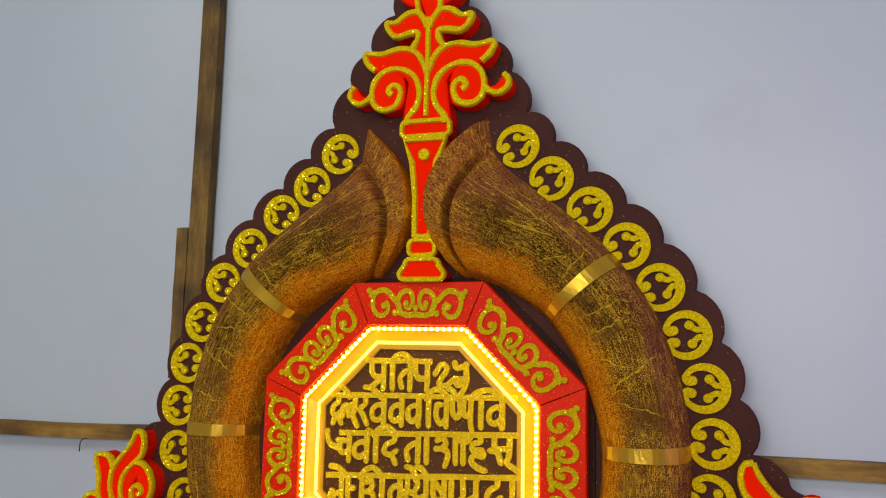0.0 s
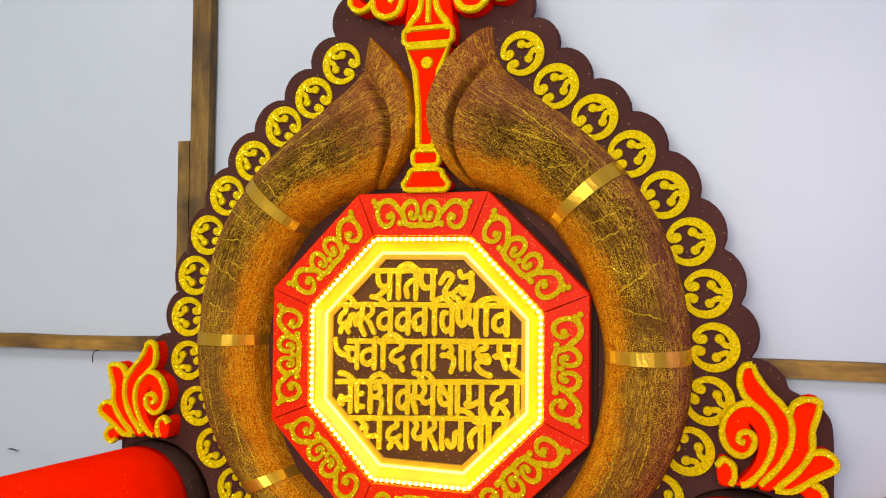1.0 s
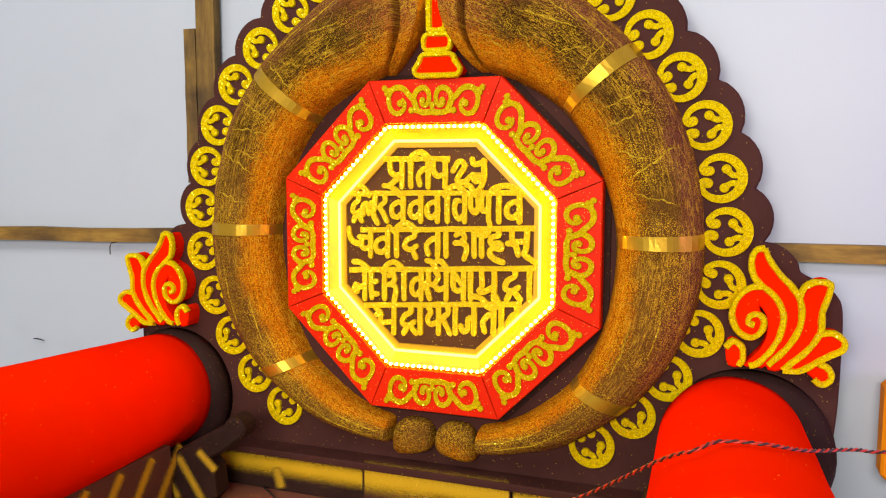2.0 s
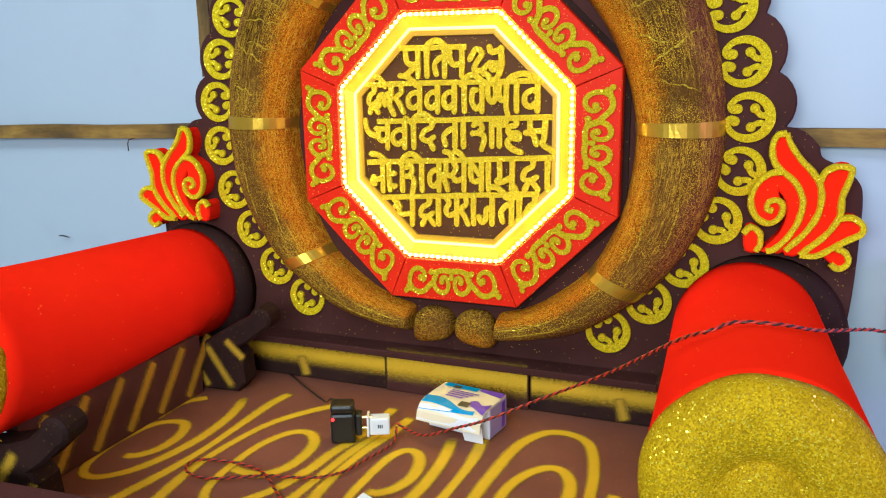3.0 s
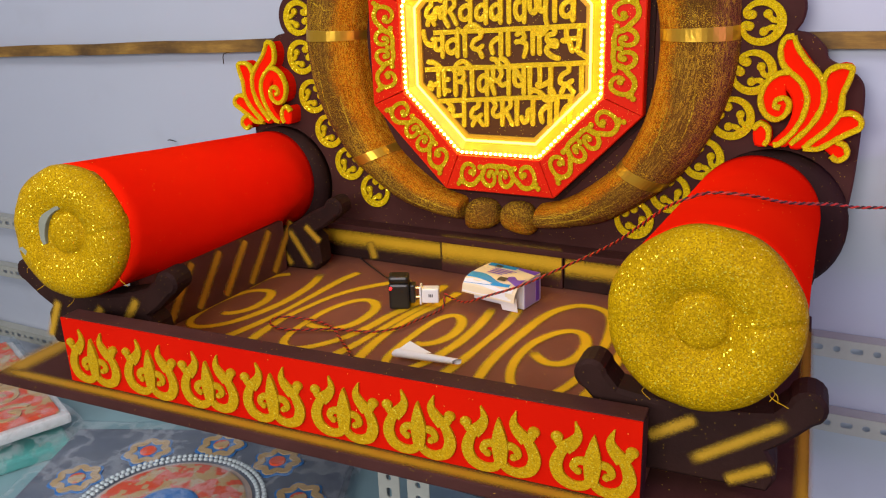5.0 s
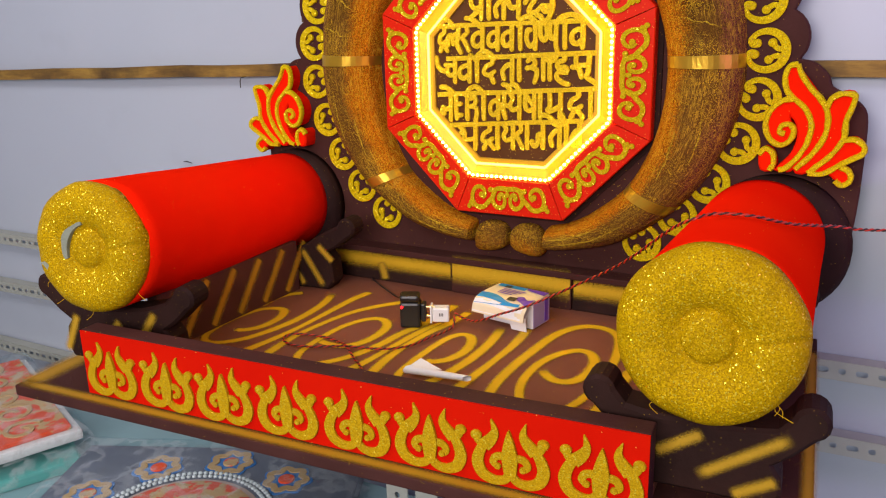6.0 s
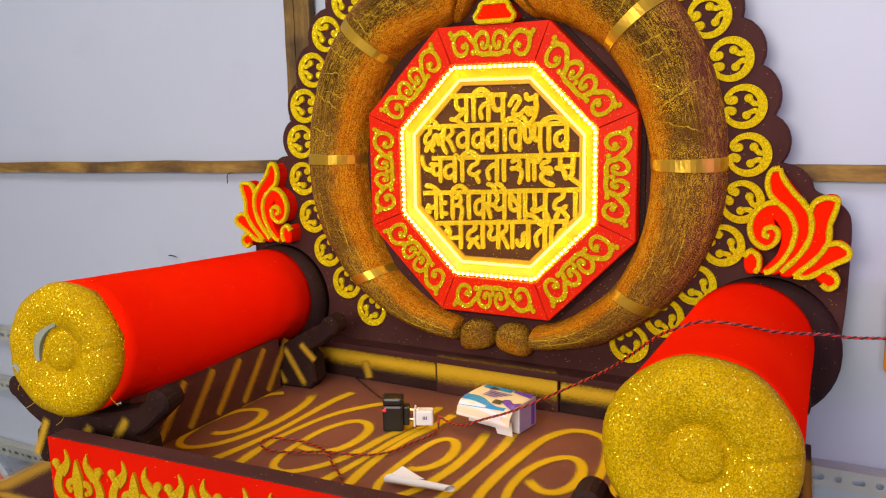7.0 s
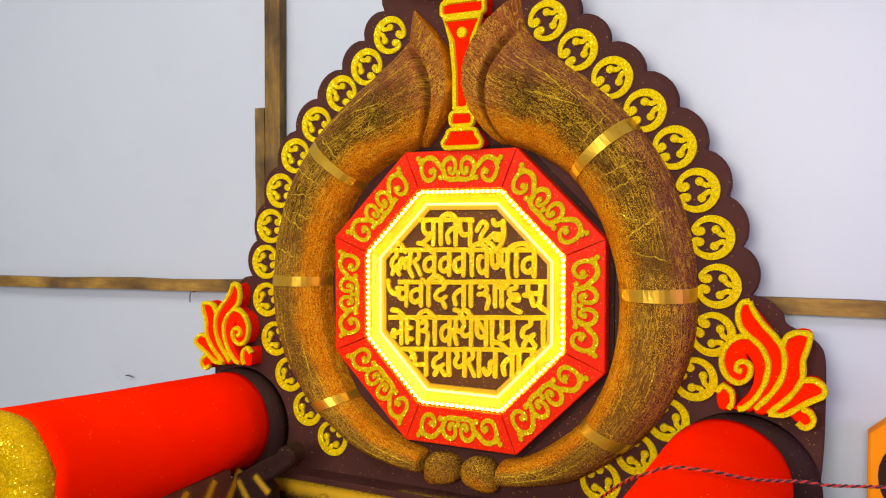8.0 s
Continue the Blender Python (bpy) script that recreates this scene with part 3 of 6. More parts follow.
def horn(side):
    bm = bmesh.new()
    uvl = bm.loops.layers.uv.new("UVMap")
    nk, nv = len(IN) * 3, 18
    grid = [[bm.verts.new(horn_point(i * (len(IN) - 1) / nk, j / nv, 0, side)) for j in range(nv + 1)] for i in range(nk + 1)]
    for i in range(nk):
        for j in range(nv):
            f = bm.faces.new((grid[i][j], grid[i][j + 1], grid[i + 1][j + 1], grid[i + 1][j]))
            for lo, (u, v) in zip(f.loops, ((i, j), (i, j + 1), (i + 1, j + 1), (i + 1, j))):
                lo[uvl].uv = (u / nk * 2.0, v / nv)
    for row in (grid[0], grid[-1]):
        foot = [bm.verts.new((v.co.x, PANEL + 0.002, v.co.z)) for v in row]
        for j in range(nv):
            bm.faces.new((row[j], row[j + 1], foot[j + 1], foot[j]))
    ob = on_throne("horn", bm, HORN, None, "great curved horn, brown with sprinkled gold and orange rims", True)
    # gold dust caught on folds of the hide: across it below the first band, along it by the mouth and the outer rim
    rnd = random.Random(11 + side)
    folds = [(27.2, 28.0, 0.40, 0.86), (29.4, 30.6, 0.28, 0.80), (32.0, 33.2, 0.24, 0.62), (34.8, 33.4, 0.30, 0.92), (37.5, 38.6, 0.34, 0.78), (21.6, 22.2, 0.36, 0.84), (18.4, 20.6, 0.46, 0.70),
             (12.0, 17.5, 0.62, 0.74), (10.5, 16.5, 0.84, 0.80), (16.0, 22.5, 0.86, 0.82), (8.5, 12.5, 0.36, 0.24), (13.5, 15.5, 0.50, 0.36), (47.0, 55.0, 0.62, 0.70), (50.0, 57.0, 0.34, 0.40), (63.0, 76.0, 0.60, 0.64), (66.0, 78.0, 0.36, 0.44)]
    for ka, kb, va, vb in folds:
        bm = bmesh.new()
        ka, kb, seed = ka + rnd.uniform(-0.8, 0.8), kb + rnd.uniform(-0.8, 0.8), rnd.uniform(0, 40)
        n, rows = 26, []
        for i in range(n + 1):
            t = i / n
            k = ka + (kb - ka) * t + 0.55 * noise.noise((t * 5, seed, 0.0))
            v = va + (vb - va) * t + 0.022 * noise.noise((t * 6, seed, 5.0))
            p = horn_point(k, v, 0.0, side)
            q = horn_point(k + 0.02 * (vb - va), v - 0.0006 * (kb - ka), 0.0, side) - p
            q = q.normalized() * (0.0016 * math.sin(math.pi * (0.04 + 0.92 * t)) * (1.0 + 0.9 * noise.noise((t * 11, seed, 9.0))) + 0.0002)
            up = Vector((0, -0.0012, 0))
            rows.append([bm.verts.new(c) for c in (p + q - up * 0.4, p + up, p - q - up * 0.4)])
        for a, b in zip(rows, rows[1:]):
            for j in range(2):
                bm.faces.new((a[j], a[j + 1], b[j + 1], b[j]))
        part("gold_fold", bm, GOLD_FOLD, ob, "irregular gold-dusted fold", True)
    for mid in (4, 7, 10):
        bm = bmesh.new()
        k0 = mid * STEPS
        step = (horn_point(k0 + 1, 0.5) - horn_point(k0 - 1, 0.5)).length / 2
        half = 0.0105 / step
        skew = {4: 0.5, 7: 0.2, 10: 1.0}[mid]
        rows = []
        for j in range(17):
            v = j / 16
            kk = k0 + skew * (v - 0.5)
            rows.append([bm.verts.new(horn_point(kk - half, v, 0.0005, side)), bm.verts.new(horn_point(kk - half, v, 0.004, side)),
                         bm.verts.new(horn_point(kk + half, v, 0.004, side)), bm.verts.new(horn_point(kk + half, v, 0.0005, side))])
        for a, b in zip(rows, rows[1:]):
            for k in range(3):
                bm.faces.new((a[k], a[k + 1], b[k + 1], b[k]))
        part("band", bm, FOIL, ob, "flat gold foil band")
    return ob


for side in (1, -1):
    horn(side)
    # the rounded stub where the horns meet
    bm = bmesh.new()
    bm.loops.layers.uv.new("UVMap")
    made = bmesh.ops.create_uvsphere(bm, u_segments=18, v_segments=12, radius=1.0)
    for v in made["verts"]:
        q = [math.copysign(abs(c) ** 0.72, c) for c in v.co]
        v.co = Vector((side * 0.0395 + q[0] * 0.0375 * (1 - 0.12 * q[2]), PANEL - 0.012 + q[1] * 0.031 + 0.003 * noise.noise(v.co * 2.5), 0.865 + q[2] * 0.031 - 0.004 * side * q[0] * (1 - q[2])))
    for f in bm.faces:
        for lo in f.loops:
            lo[bm.loops.layers.uv[0]].uv = (1.2 + lo.vert.co.x * 6, 0.42 + (lo.vert.co.z - 0.868) * 4)
    on_throne("horn_tip", bm, HORN, None, "small rounded horn end", True)

# ---- the eight-sided seal ----
SEAL_Z = 1.195


def eight(r, k):
    """Corner k of a regular eight-sided frame of apothem r."""
    a = radians(22.5 + 45 * k)
    q = r / math.cos(radians(22.5))
    return Vector((q * math.cos(a), SEAL_Z + q * math.sin(a)))


bm = bmesh.new()
plate(bm, [eight(0.291, k) for k in range(8)], PANEL, -0.0265)
on_throne("seal_backing", bm, DARK, None, "dark backing board")


def leaf(spine, widths, n=6):
    """The outline of a leaf along a spine: widths at root, middle and tip."""
    pts = spline(spine, n)
    left, rgt = [], []
    for i, p in enumerate(pts):
        t = i / (len(pts) - 1)
        d = (pts[min(i + 1, len(pts) - 1)] - pts[max(i - 1, 0)]).normalized()
        s = Vector((-d.y, d.x))
        w = widths[0] * (1 - t) ** 2 + 2 * widths[1] * t * (1 - t) + widths[2] * t * t
        left.append(p + s * w / 2)
        rgt.append(p - s * w / 2)
    return left + rgt[::-1]


def vine():
    """Four curls that grow in a mirrored pair from one low stem, with buds at its ends."""
    bm = bmesh.new()
    for s in (1, -1):
        up = 0.0002 * (s > 0)
        inner = [(0.030, -0.013), (0.037, 0.001), (0.032, 0.015), (0.020, 0.021), (0.0095, 0.016), (0.0065, 0.004), (0.011, -0.006), (0.0185, -0.0065), (0.0225, 0.0)]
        outer = [(0.031, -0.014), (0.036, 0.000), (0.046, 0.009), (0.058, 0.0195), (0.071, 0.0215), (0.082, 0.0165), (0.0875, 0.005), (0.0850, -0.009), (0.077, -0.0185),
                 (0.066, -0.0200), (0.0565, -0.0135), (0.0555, -0.0035), (0.062, 0.0025)]
        base = [(0.0, -0.0175), (0.018, -0.0185), (0.032, -0.0150), (0.0405, -0.0150)]
        tip = [(0.080, 0.0175), (0.088, 0.0165), (0.094, 0.0180)]
        for k, (line, w0, w1) in enumerate(((inner, 0.0100, 0.0072), (outer, 0.0105, 0.0074), (base, 0.0098, 0.0082), (tip, 0.0095, 0.0075))):
            ribbon(bm, [(s * p.x, p.y) for p in spline(line, 5)], lambda t, w0=w0, w1=w1: w0 + (w1 - w0) * t, 0.0, -0.0024 - 0.00025 * k - up)
        for x, z, r in ((0.0195, 0.0005, 0.0060), (0.0640, -0.0040, 0.0063), (0.0415, -0.0150, 0.0056), (0.0955, 0.0205, 0.0055), (0.0915, 0.0125, 0.0046)):
            blob(bm, s * x, z, r, 0.0, -0.0038 - up, 10)
    blob(bm, 0.0, -0.0065, 0.0056, 0.0, -0.0035, 10)
    ribbon(bm, [(0.0, -0.006), (0.0, -0.017)], 0.0075, 0.0, -0.0029)
    bmesh.ops.recalc_face_normals(bm, faces=bm.faces)
    me = bpy.data.meshes.new("vine")
    bm.to_mesh(me)
    bm.free()
    me.materials.append(GOLD_FINE)
    return me


vine_data = vine()
for k in range(8):
    a, b, c, d = eight(0.2815, k), eight(0.2815, k + 1), eight(0.2085, k + 1), eight(0.2085, k)
    mid = (a + b + c + d) / 4
    bm = bmesh.new()
    plate(bm, [mid + (p - mid) * 0.9935 for p in (a, b, c, d)], -0.0268, -0.050, 0.0018)
    seg = on_throne("frame_segment", bm, RED_FRAME, None, "glossy red frame board with a gold vine")
    ob = new("vine", vine_data)
    ob.parent = seg
    ang = 45 * (k + 1)
    ob.matrix_local = Matrix.Translation((mid.x, -0.0502, mid.y)) @ pose(0, 0, 0, 0, -(ang - 90) + 1.2 * math.sin(2.1 * k)) @ Matrix.Diagonal((0.90, 1, 1.02, 1))

# lit tray: gold ring, diode strip, dark plate, inner rim
bm = bmesh.new()
for k in range(8):
    a, b = eight(0.2075, k), eight(0.2075, k + 1)
    c, d = eight(0.176, k), eight(0.176, k + 1)
    q = [bm.verts.new((p.x, y, p.y)) for p, y in ((a, -0.040), (b, -0.040), (d, -0.030), (c, -0.030))]
    bm.faces.new(q)
bmesh.ops.remove_doubles(bm, verts=bm.verts, dist=1e-5)
GOLD_TRAY = plain("gold_mirror_card", (0.58, 0.33, 0.004), 0.45, 0.1, 0.25, 25.0, 0.2)
on_throne("gold_tray", bm, GOLD_TRAY, None, "sloping gold tray glowing yellow")
bm = bmesh.new()
blob(bm, 0.0, 0.0, 0.0027, -0.0462, -0.0492, 8)
bmesh.ops.recalc_face_normals(bm, faces=bm.faces)
diode_data = bpy.data.meshes.new("diode")
bm.to_mesh(diode_data)
bm.free()
diode_data.materials.append(LED_DOT)
for k in range(8):
    bm = bmesh.new()
    a, b = eight(0.2035, k), eight(0.2035, k + 1)
    tube(bm, [(p.x, -0.0445, p.y) for p in (a, b)], 0.0024, 8)
    strip = on_throne("led_strip", bm, LED, None, "glowing warm yellow LED strip")
    for i in range(16):
        q = a.lerp(b, (i + 0.5) / 16)
        ob = new("diode", diode_data)
        ob.parent = strip
        ob.matrix_local = Matrix.Translation((q.x, 0.0, q.y))
    bm = bmesh.new()
    c, d, e, f = eight(0.179, k), eight(0.179, k + 1), eight(0.169, k + 1), eight(0.169, k)
    plate(bm, (c, d, e, f), -0.027, -0.0345, 0.0008)
    on_throne("seal_rim", bm, GOLD_TRAY, None, "narrow bright gold rim")
    bm = bmesh.new()
    c, d = eight(0.1805, k), eight(0.1805, k + 1)
    tube(bm, [(p.x, -0.0385, p.y) for p in (c, d)], 0.0025, 8)
    on_throne("lit_edge", bm, EDGE_GLOW, None, "edge of the inner plate, LED light on it put in as emission")
bm = bmesh.new()
plate(bm, [eight(0.1725, k) for k in range(8)], -0.0268, -0.0300)
seal = on_throne("seal_plate", bm, painted("seal_brown", (0.085, 0.034, 0.012), (0.12, 0.05, 0.018), 0.02, rough=0.4), None, "dark brown plate with raised gold writing")


# Strokes of the hand-cut signs, in a cell one sign wide and one high, its headline at 1.
STEM = [(0.82, 1.0), (0.82, 0.5), (0.80, 0.02)]
SIGNS = {
    "bar": [[(0.5, 1.0), (0.48, 0.5), (0.5, 0.03)]],
    "va": [STEM, [(0.82, 0.66), (0.55, 0.74), (0.22, 0.58), (0.22, 0.28), (0.50, 0.18), (0.82, 0.36)]],
    "pa": [STEM, [(0.16, 1.0), (0.18, 0.62), (0.40, 0.44), (0.82, 0.50)]],
    "pra": [STEM, [(0.16, 1.0), (0.20, 0.60), (0.45, 0.46), (0.82, 0.52)], [(0.70, 0.40), (0.40, 0.22), (0.10, 0.06)]],
    "ta": [STEM, [(0.82, 0.72), (0.50, 0.68), (0.20, 0.44), (0.30, 0.10)]],
    "shcha": [[(0.06, 0.62), (0.24, 0.98), (0.40, 0.82), (0.26, 0.52), (0.18, 0.26), (0.40, 0.24), (0.60, 0.46), (0.84, 0.48)],
              [(0.60, 1.06), (0.68, 0.86), (0.95, 0.98)], [(0.62, 0.50), (0.70, 0.24), (0.92, 0.40)], [(0.92, 1.02), (0.94, 0.40), (0.82, -0.02), (0.62, -0.22)]],
    "dra": [[(0.62, 1.0), (0.60, 0.80), (0.26, 0.66), (0.16, 0.40), (0.50, 0.32), (0.78, 0.44)], [(0.46, 0.34), (0.22, 0.02)], [(0.58, 0.30), (0.88, 0.02)]],
    "la": [[(0.06, 0.26), (0.10, 0.62), (0.34, 0.66), (0.44, 0.30)], [(0.42, 0.56), (0.66, 0.72), (0.86, 0.52)], [(0.84, 1.0), (0.80, 0.60), (0.72, 0.30), (0.98, -0.06)]],
    "ra": [[(0.60, 1.0), (0.62, 0.76), (0.18, 0.56), (0.44, 0.34), (0.78, 0.02)]],
    "dha": [STEM, [(0.82, 0.30), (0.46, 0.12), (0.18, 0.40), (0.26, 0.76), (0.48, 0.78)]],
    "shna": [[(0.08, 1.0), (0.10, 0.52), (0.30, 0.36), (0.44, 0.56), (0.42, 0.86)], [(0.60, 1.0), (0.58, 0.56), (0.72, 0.40), (0.88, 0.50)], [(0.92, 1.0), (0.90, 0.2), (0.98, -0.16), (0.78, -0.46), (0.38, -0.42)]],
    "cha": [STEM, [(0.06, 0.80), (0.80, 0.76)], [(0.24, 0.76), (0.24, 0.44), (0.48, 0.32), (0.82, 0.42)]],
    "half_sha": [[(0.12, 1.14), (0.24, 0.78), (0.54, 0.58), (0.98, 0.52)]],
    "da": [[(0.66, 1.0), (0.64, 0.80), (0.26, 0.66), (0.12, 0.40), (0.44, 0.28), (0.76, 0.42)], [(0.52, 0.30), (0.74, -0.04)]],
    "sha": [[(0.16, 0.84), (0.46, 0.94), (0.62, 0.72), (0.40, 0.56), (0.10, 0.54)], [(0.38, 0.54), (0.68, 0.46), (0.72, 0.24), (0.58, -0.08)]],
    "ha": [[(0.56, 1.0), (0.54, 0.82), (0.18, 0.74), (0.16, 0.52), (0.62, 0.52), (0.70, 0.30), (0.26, 0.34), (0.08, 0.14), (0.36, -0.08), (0.80, -0.20)]],
    "suu": [[(0.20, 1.0), (0.24, 0.62), (0.64, 0.58)], [(0.06, 0.52), (0.30, 0.46), (0.42, 0.08)], [(0.70, 1.0), (0.66, 0.30), (0.60, 0.10), (0.98, -0.20)]],
    "na": [STEM, [(0.14, 0.36), (0.26, 0.56), (0.40, 0.44), (0.82, 0.52)], [(0.14, 0.36), (0.34, 0.28)]],
    "dots": [[(0.22, 1.0), (0.20, 0.52), (0.26, 0.06)], [(0.26, 0.66), (0.72, 0.64)], [(0.26, 0.22), (0.80, 0.20)]],
    "sa": [[(0.56, 1.0), (0.52, 0.60), (0.16, 0.58)], [(0.18, 0.56), (0.42, 0.40), (0.66, 0.04)], [(0.52, 0.58), (0.96, 0.52)]],
    "ya": [STEM, [(0.16, 1.0), (0.34, 0.80), (0.14, 0.54), (0.36, 0.36), (0.82, 0.46)]],
    "ssa": [STEM, [(0.16, 1.0), (0.18, 0.48), (0.44, 0.32), (0.82, 0.42)], [(0.20, 0.92), (0.78, 0.50)]],
    "ma": [STEM, [(0.24, 1.0), (0.26, 0.46), (0.12, 0.34), (0.30, 0.28), (0.82, 0.46)]],
    "bha": [STEM, [(0.04, 0.98), (0.26, 0.78), (0.30, 0.44), (0.82, 0.46)], [(0.08, 0.72), (0.30, 0.70)]],
    "ja": [STEM, [(0.06, 0.30), (0.26, 0.10), (0.48, 0.24), (0.50, 0.56), (0.82, 0.58)]],
    "arch": [[(0.02, 0.98), (0.20, 1.22), (0.52, 1.32), (0.80, 1.18), (0.98, 1.0)]],
    "slant": [[(0.05, 1.36), (0.40, 1.32), (0.70, 1.18), (0.98, 0.98)]],
    "dot": [[(0.42, 1.18), (0.58, 1.16)]],
    "hook": [[(0.70, 0.16), (0.86, -0.10), (0.62, -0.28), (0.10, -0.18)]],
}
BOLD = 0.0096


def sign(kind, x0, x1, top, fall, height, k):
    """One raised sign of the inscription between x0 and x1; its headline at top, falling away along the line."""
    bm = bmesh.new()
    for n, way in enumerate(SIGNS[kind]):
        pts = []
        for p in spline(way, 4):
            x = x0 + (x1 - x0) * p.x
            pts.append((x, top + fall * x - (1 - p.y) * height))
        wild = lambda t, n=n: BOLD * (1.0 + 0.16 * noise.noise((t * 3.0, k * 1.7, n * 2.3)))
        ribbon(bm, pts, wild, -0.0303, -0.0352 - 0.00022 * n - 0.00007 * (k % 9))
        for end in (pts[0], pts[-1]):
            blob(bm, end[0], end[1], BOLD * 0.48, -0.0303, -0.0350 - 0.00015 * n - 0.00005 * (k % 7), 10)
    part("letter", bm, GOLD_LETTER_LIT, seal, "raised gold glitter Devanagari sign")


def line_of_signs(top, fall, height, x0, x1, row):
    """A line of writing: the signs with their ends along it, and the bar that they hang from."""
    for k, (kind, a, b) in enumerate(row):
        sign(kind, a, b, top - 0.003, fall, height, k + int(1000 * abs(top)) % 13)
    bm = bmesh.new()
    pts = [(x0 + (x1 - x0) * i / 12, top + fall * (x0 + (x1 - x0) * i / 12) + 0.0011 * noise.noise((i * 0.7, top * 30, 1.0))) for i in range(13)]
    ribbon(bm, pts, lambda t: 0.0092 + 0.0020 * noise.noise((t * 9, top * 40, 4.0)), -0.0303, -0.0350)
    part("headline", bm, GOLD_LETTER_LIT, seal, "gold glitter headline bar")


line_of_signs(1.345, 0.0, 0.045, -0.097, 0.024, (
    ("pra", -0.090, -0.056), ("bar", -0.056, -0.036), ("arch", -0.050, -0.008), ("ta", -0.038, -0.009), ("pa", -0.010, 0.022), ("shcha", 0.026, 0.088)))
line_of_signs(1.288, 0.018, 0.046, -0.162, 0.170, (
    ("dra", -0.160, -0.136), ("slant", -0.146, -0.124), ("la", -0.139, -0.108), ("ra", -0.108, -0.086), ("slant", -0.098, -0.064), ("va", -0.088, -0.054), ("va", -0.053, -0.022),
    ("va", -0.022, 0.008), ("bar", 0.010, 0.030), ("arch", 0.014, 0.056), ("dha", 0.028, 0.056), ("shna", 0.058, 0.096), ("slant", 0.052, 0.070), ("bar", 0.100, 0.120), ("arch", 0.090, 0.152), ("va", 0.117, 0.151)))
line_of_signs(1.227, 0.036, 0.044, -0.142, 0.172, (
    ("half_sha", -0.168, -0.142), ("cha", -0.146, -0.117), ("va", -0.119, -0.083), ("dot", -0.096, -0.078), ("bar", -0.083, -0.063), ("arch", -0.078, -0.034), ("da", -0.062, -0.028),
    ("ta", -0.024, 0.009), ("bar", 0.008, 0.028), ("sha", 0.030, 0.064), ("bar", 0.059, 0.077), ("bar", 0.072, 0.090), ("ha", 0.092, 0.124), ("suu", 0.122, 0.174)))
line_of_signs(1.159, 0.052, 0.050, -0.164, 0.174, (
    ("na", -0.160, -0.128), ("slant", -0.158, -0.122), ("dots", -0.126, -0.106), ("bar", -0.105, -0.087), ("arch", -0.100, -0.058), ("sha", -0.092, -0.068), ("bar", -0.068, -0.050), ("va", -0.050, -0.022),
    ("sa", -0.027, -0.004), ("ya", -0.006, 0.024), ("slant", -0.018, 0.004), ("slant", 0.000, 0.022), ("ssa", 0.026, 0.055), ("bar", 0.053, 0.071), ("ma", 0.072, 0.110), ("hook", 0.086, 0.114), ("dra", 0.116, 0.152), ("bar", 0.154, 0.172)))
line_of_signs(1.098, 0.066, 0.048, -0.136, 0.150, (
    ("bha", -0.116, -0.070), ("dra", -0.068, -0.033), ("bar", -0.038, -0.020), ("ya", -0.020, 0.010), ("ra", 0.008, 0.030), ("bar", 0.026, 0.044), ("ja", 0.042, 0.074), ("ta", 0.078, 0.108),
    ("slant", 0.062, 0.096), ("bar", 0.108, 0.124), ("ta", 0.124, 0.146)))

# ---- crest and side flames: red cut shapes with a bead of gold glitter ----


def flame_piece(name, shapes, beads, front, parent, m, flip=1):
    """Red shapes cut from thick foam, each a piece of its own, with gold beads along their edges."""
    ob = None
    for i, o in enumerate(shapes):
        bm = bmesh.new()
        plate(bm, [(flip * p[0], p[1]) for p in o], 0.0, front - 0.00012 * i, 0.003)
        if ob is None:
            ob = part(name, bm, RED, parent, "bright red foam ornament edged with gold glitter")
            ob.matrix_local = m
        else:
            part("foam_leaf", bm, RED, ob)
    for i, (pts, w) in enumerate(beads):
        bm = bmesh.new()
        seed = 1.7 * i + 3.0 * flip
        ribbon(bm, [(flip * p[0] + 0.0007 * noise.noise((p[0] * 160, p[1] * 160, seed)), p[1]) for p in pts], lambda t, w=w, seed=seed: w * (1.12 + 0.30 * noise.noise((t * 14, seed, 0))), front + 0.004, front - 0.0046 - 0.0003 * (i % 5), False, 0.34)
        part("glitter_edge", bm, GOLD, ob, "thick line of gold glitter")
    return ob


def round_rect(x0, x1, z0, z1, r, x0b=None, x1b=None):
    """A bar with round corners; x0b and x1b: its upper corners, where they differ."""
    x0b, x1b = x0 if x0b is None else x0b, x1 if x1b is None else x1b
    out = []
    for cx, cz, a0 in ((x1 - r, z0 + r, -90), (x1b - r, z1 - r, 0), (x0b + r, z1 - r, 90), (x0 + r, z0 + r, 180)):
        for k in range(5):
            a = radians(a0 + 22.5 * k)
            out.append((cx + r * math.cos(a), cz + r * math.sin(a)))
    return out


def closed(o):
    return list(o) + [o[0], o[1]]


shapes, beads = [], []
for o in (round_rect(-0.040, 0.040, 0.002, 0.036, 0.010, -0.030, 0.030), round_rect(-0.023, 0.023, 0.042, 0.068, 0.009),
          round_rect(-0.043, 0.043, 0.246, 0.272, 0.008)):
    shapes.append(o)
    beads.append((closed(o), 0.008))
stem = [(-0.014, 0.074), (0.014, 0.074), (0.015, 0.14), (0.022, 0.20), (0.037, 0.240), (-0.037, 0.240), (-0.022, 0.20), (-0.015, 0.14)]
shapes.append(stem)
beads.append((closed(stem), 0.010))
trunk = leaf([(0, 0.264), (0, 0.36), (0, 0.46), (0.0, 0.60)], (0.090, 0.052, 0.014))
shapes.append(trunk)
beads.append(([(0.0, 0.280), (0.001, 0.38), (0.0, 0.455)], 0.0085))
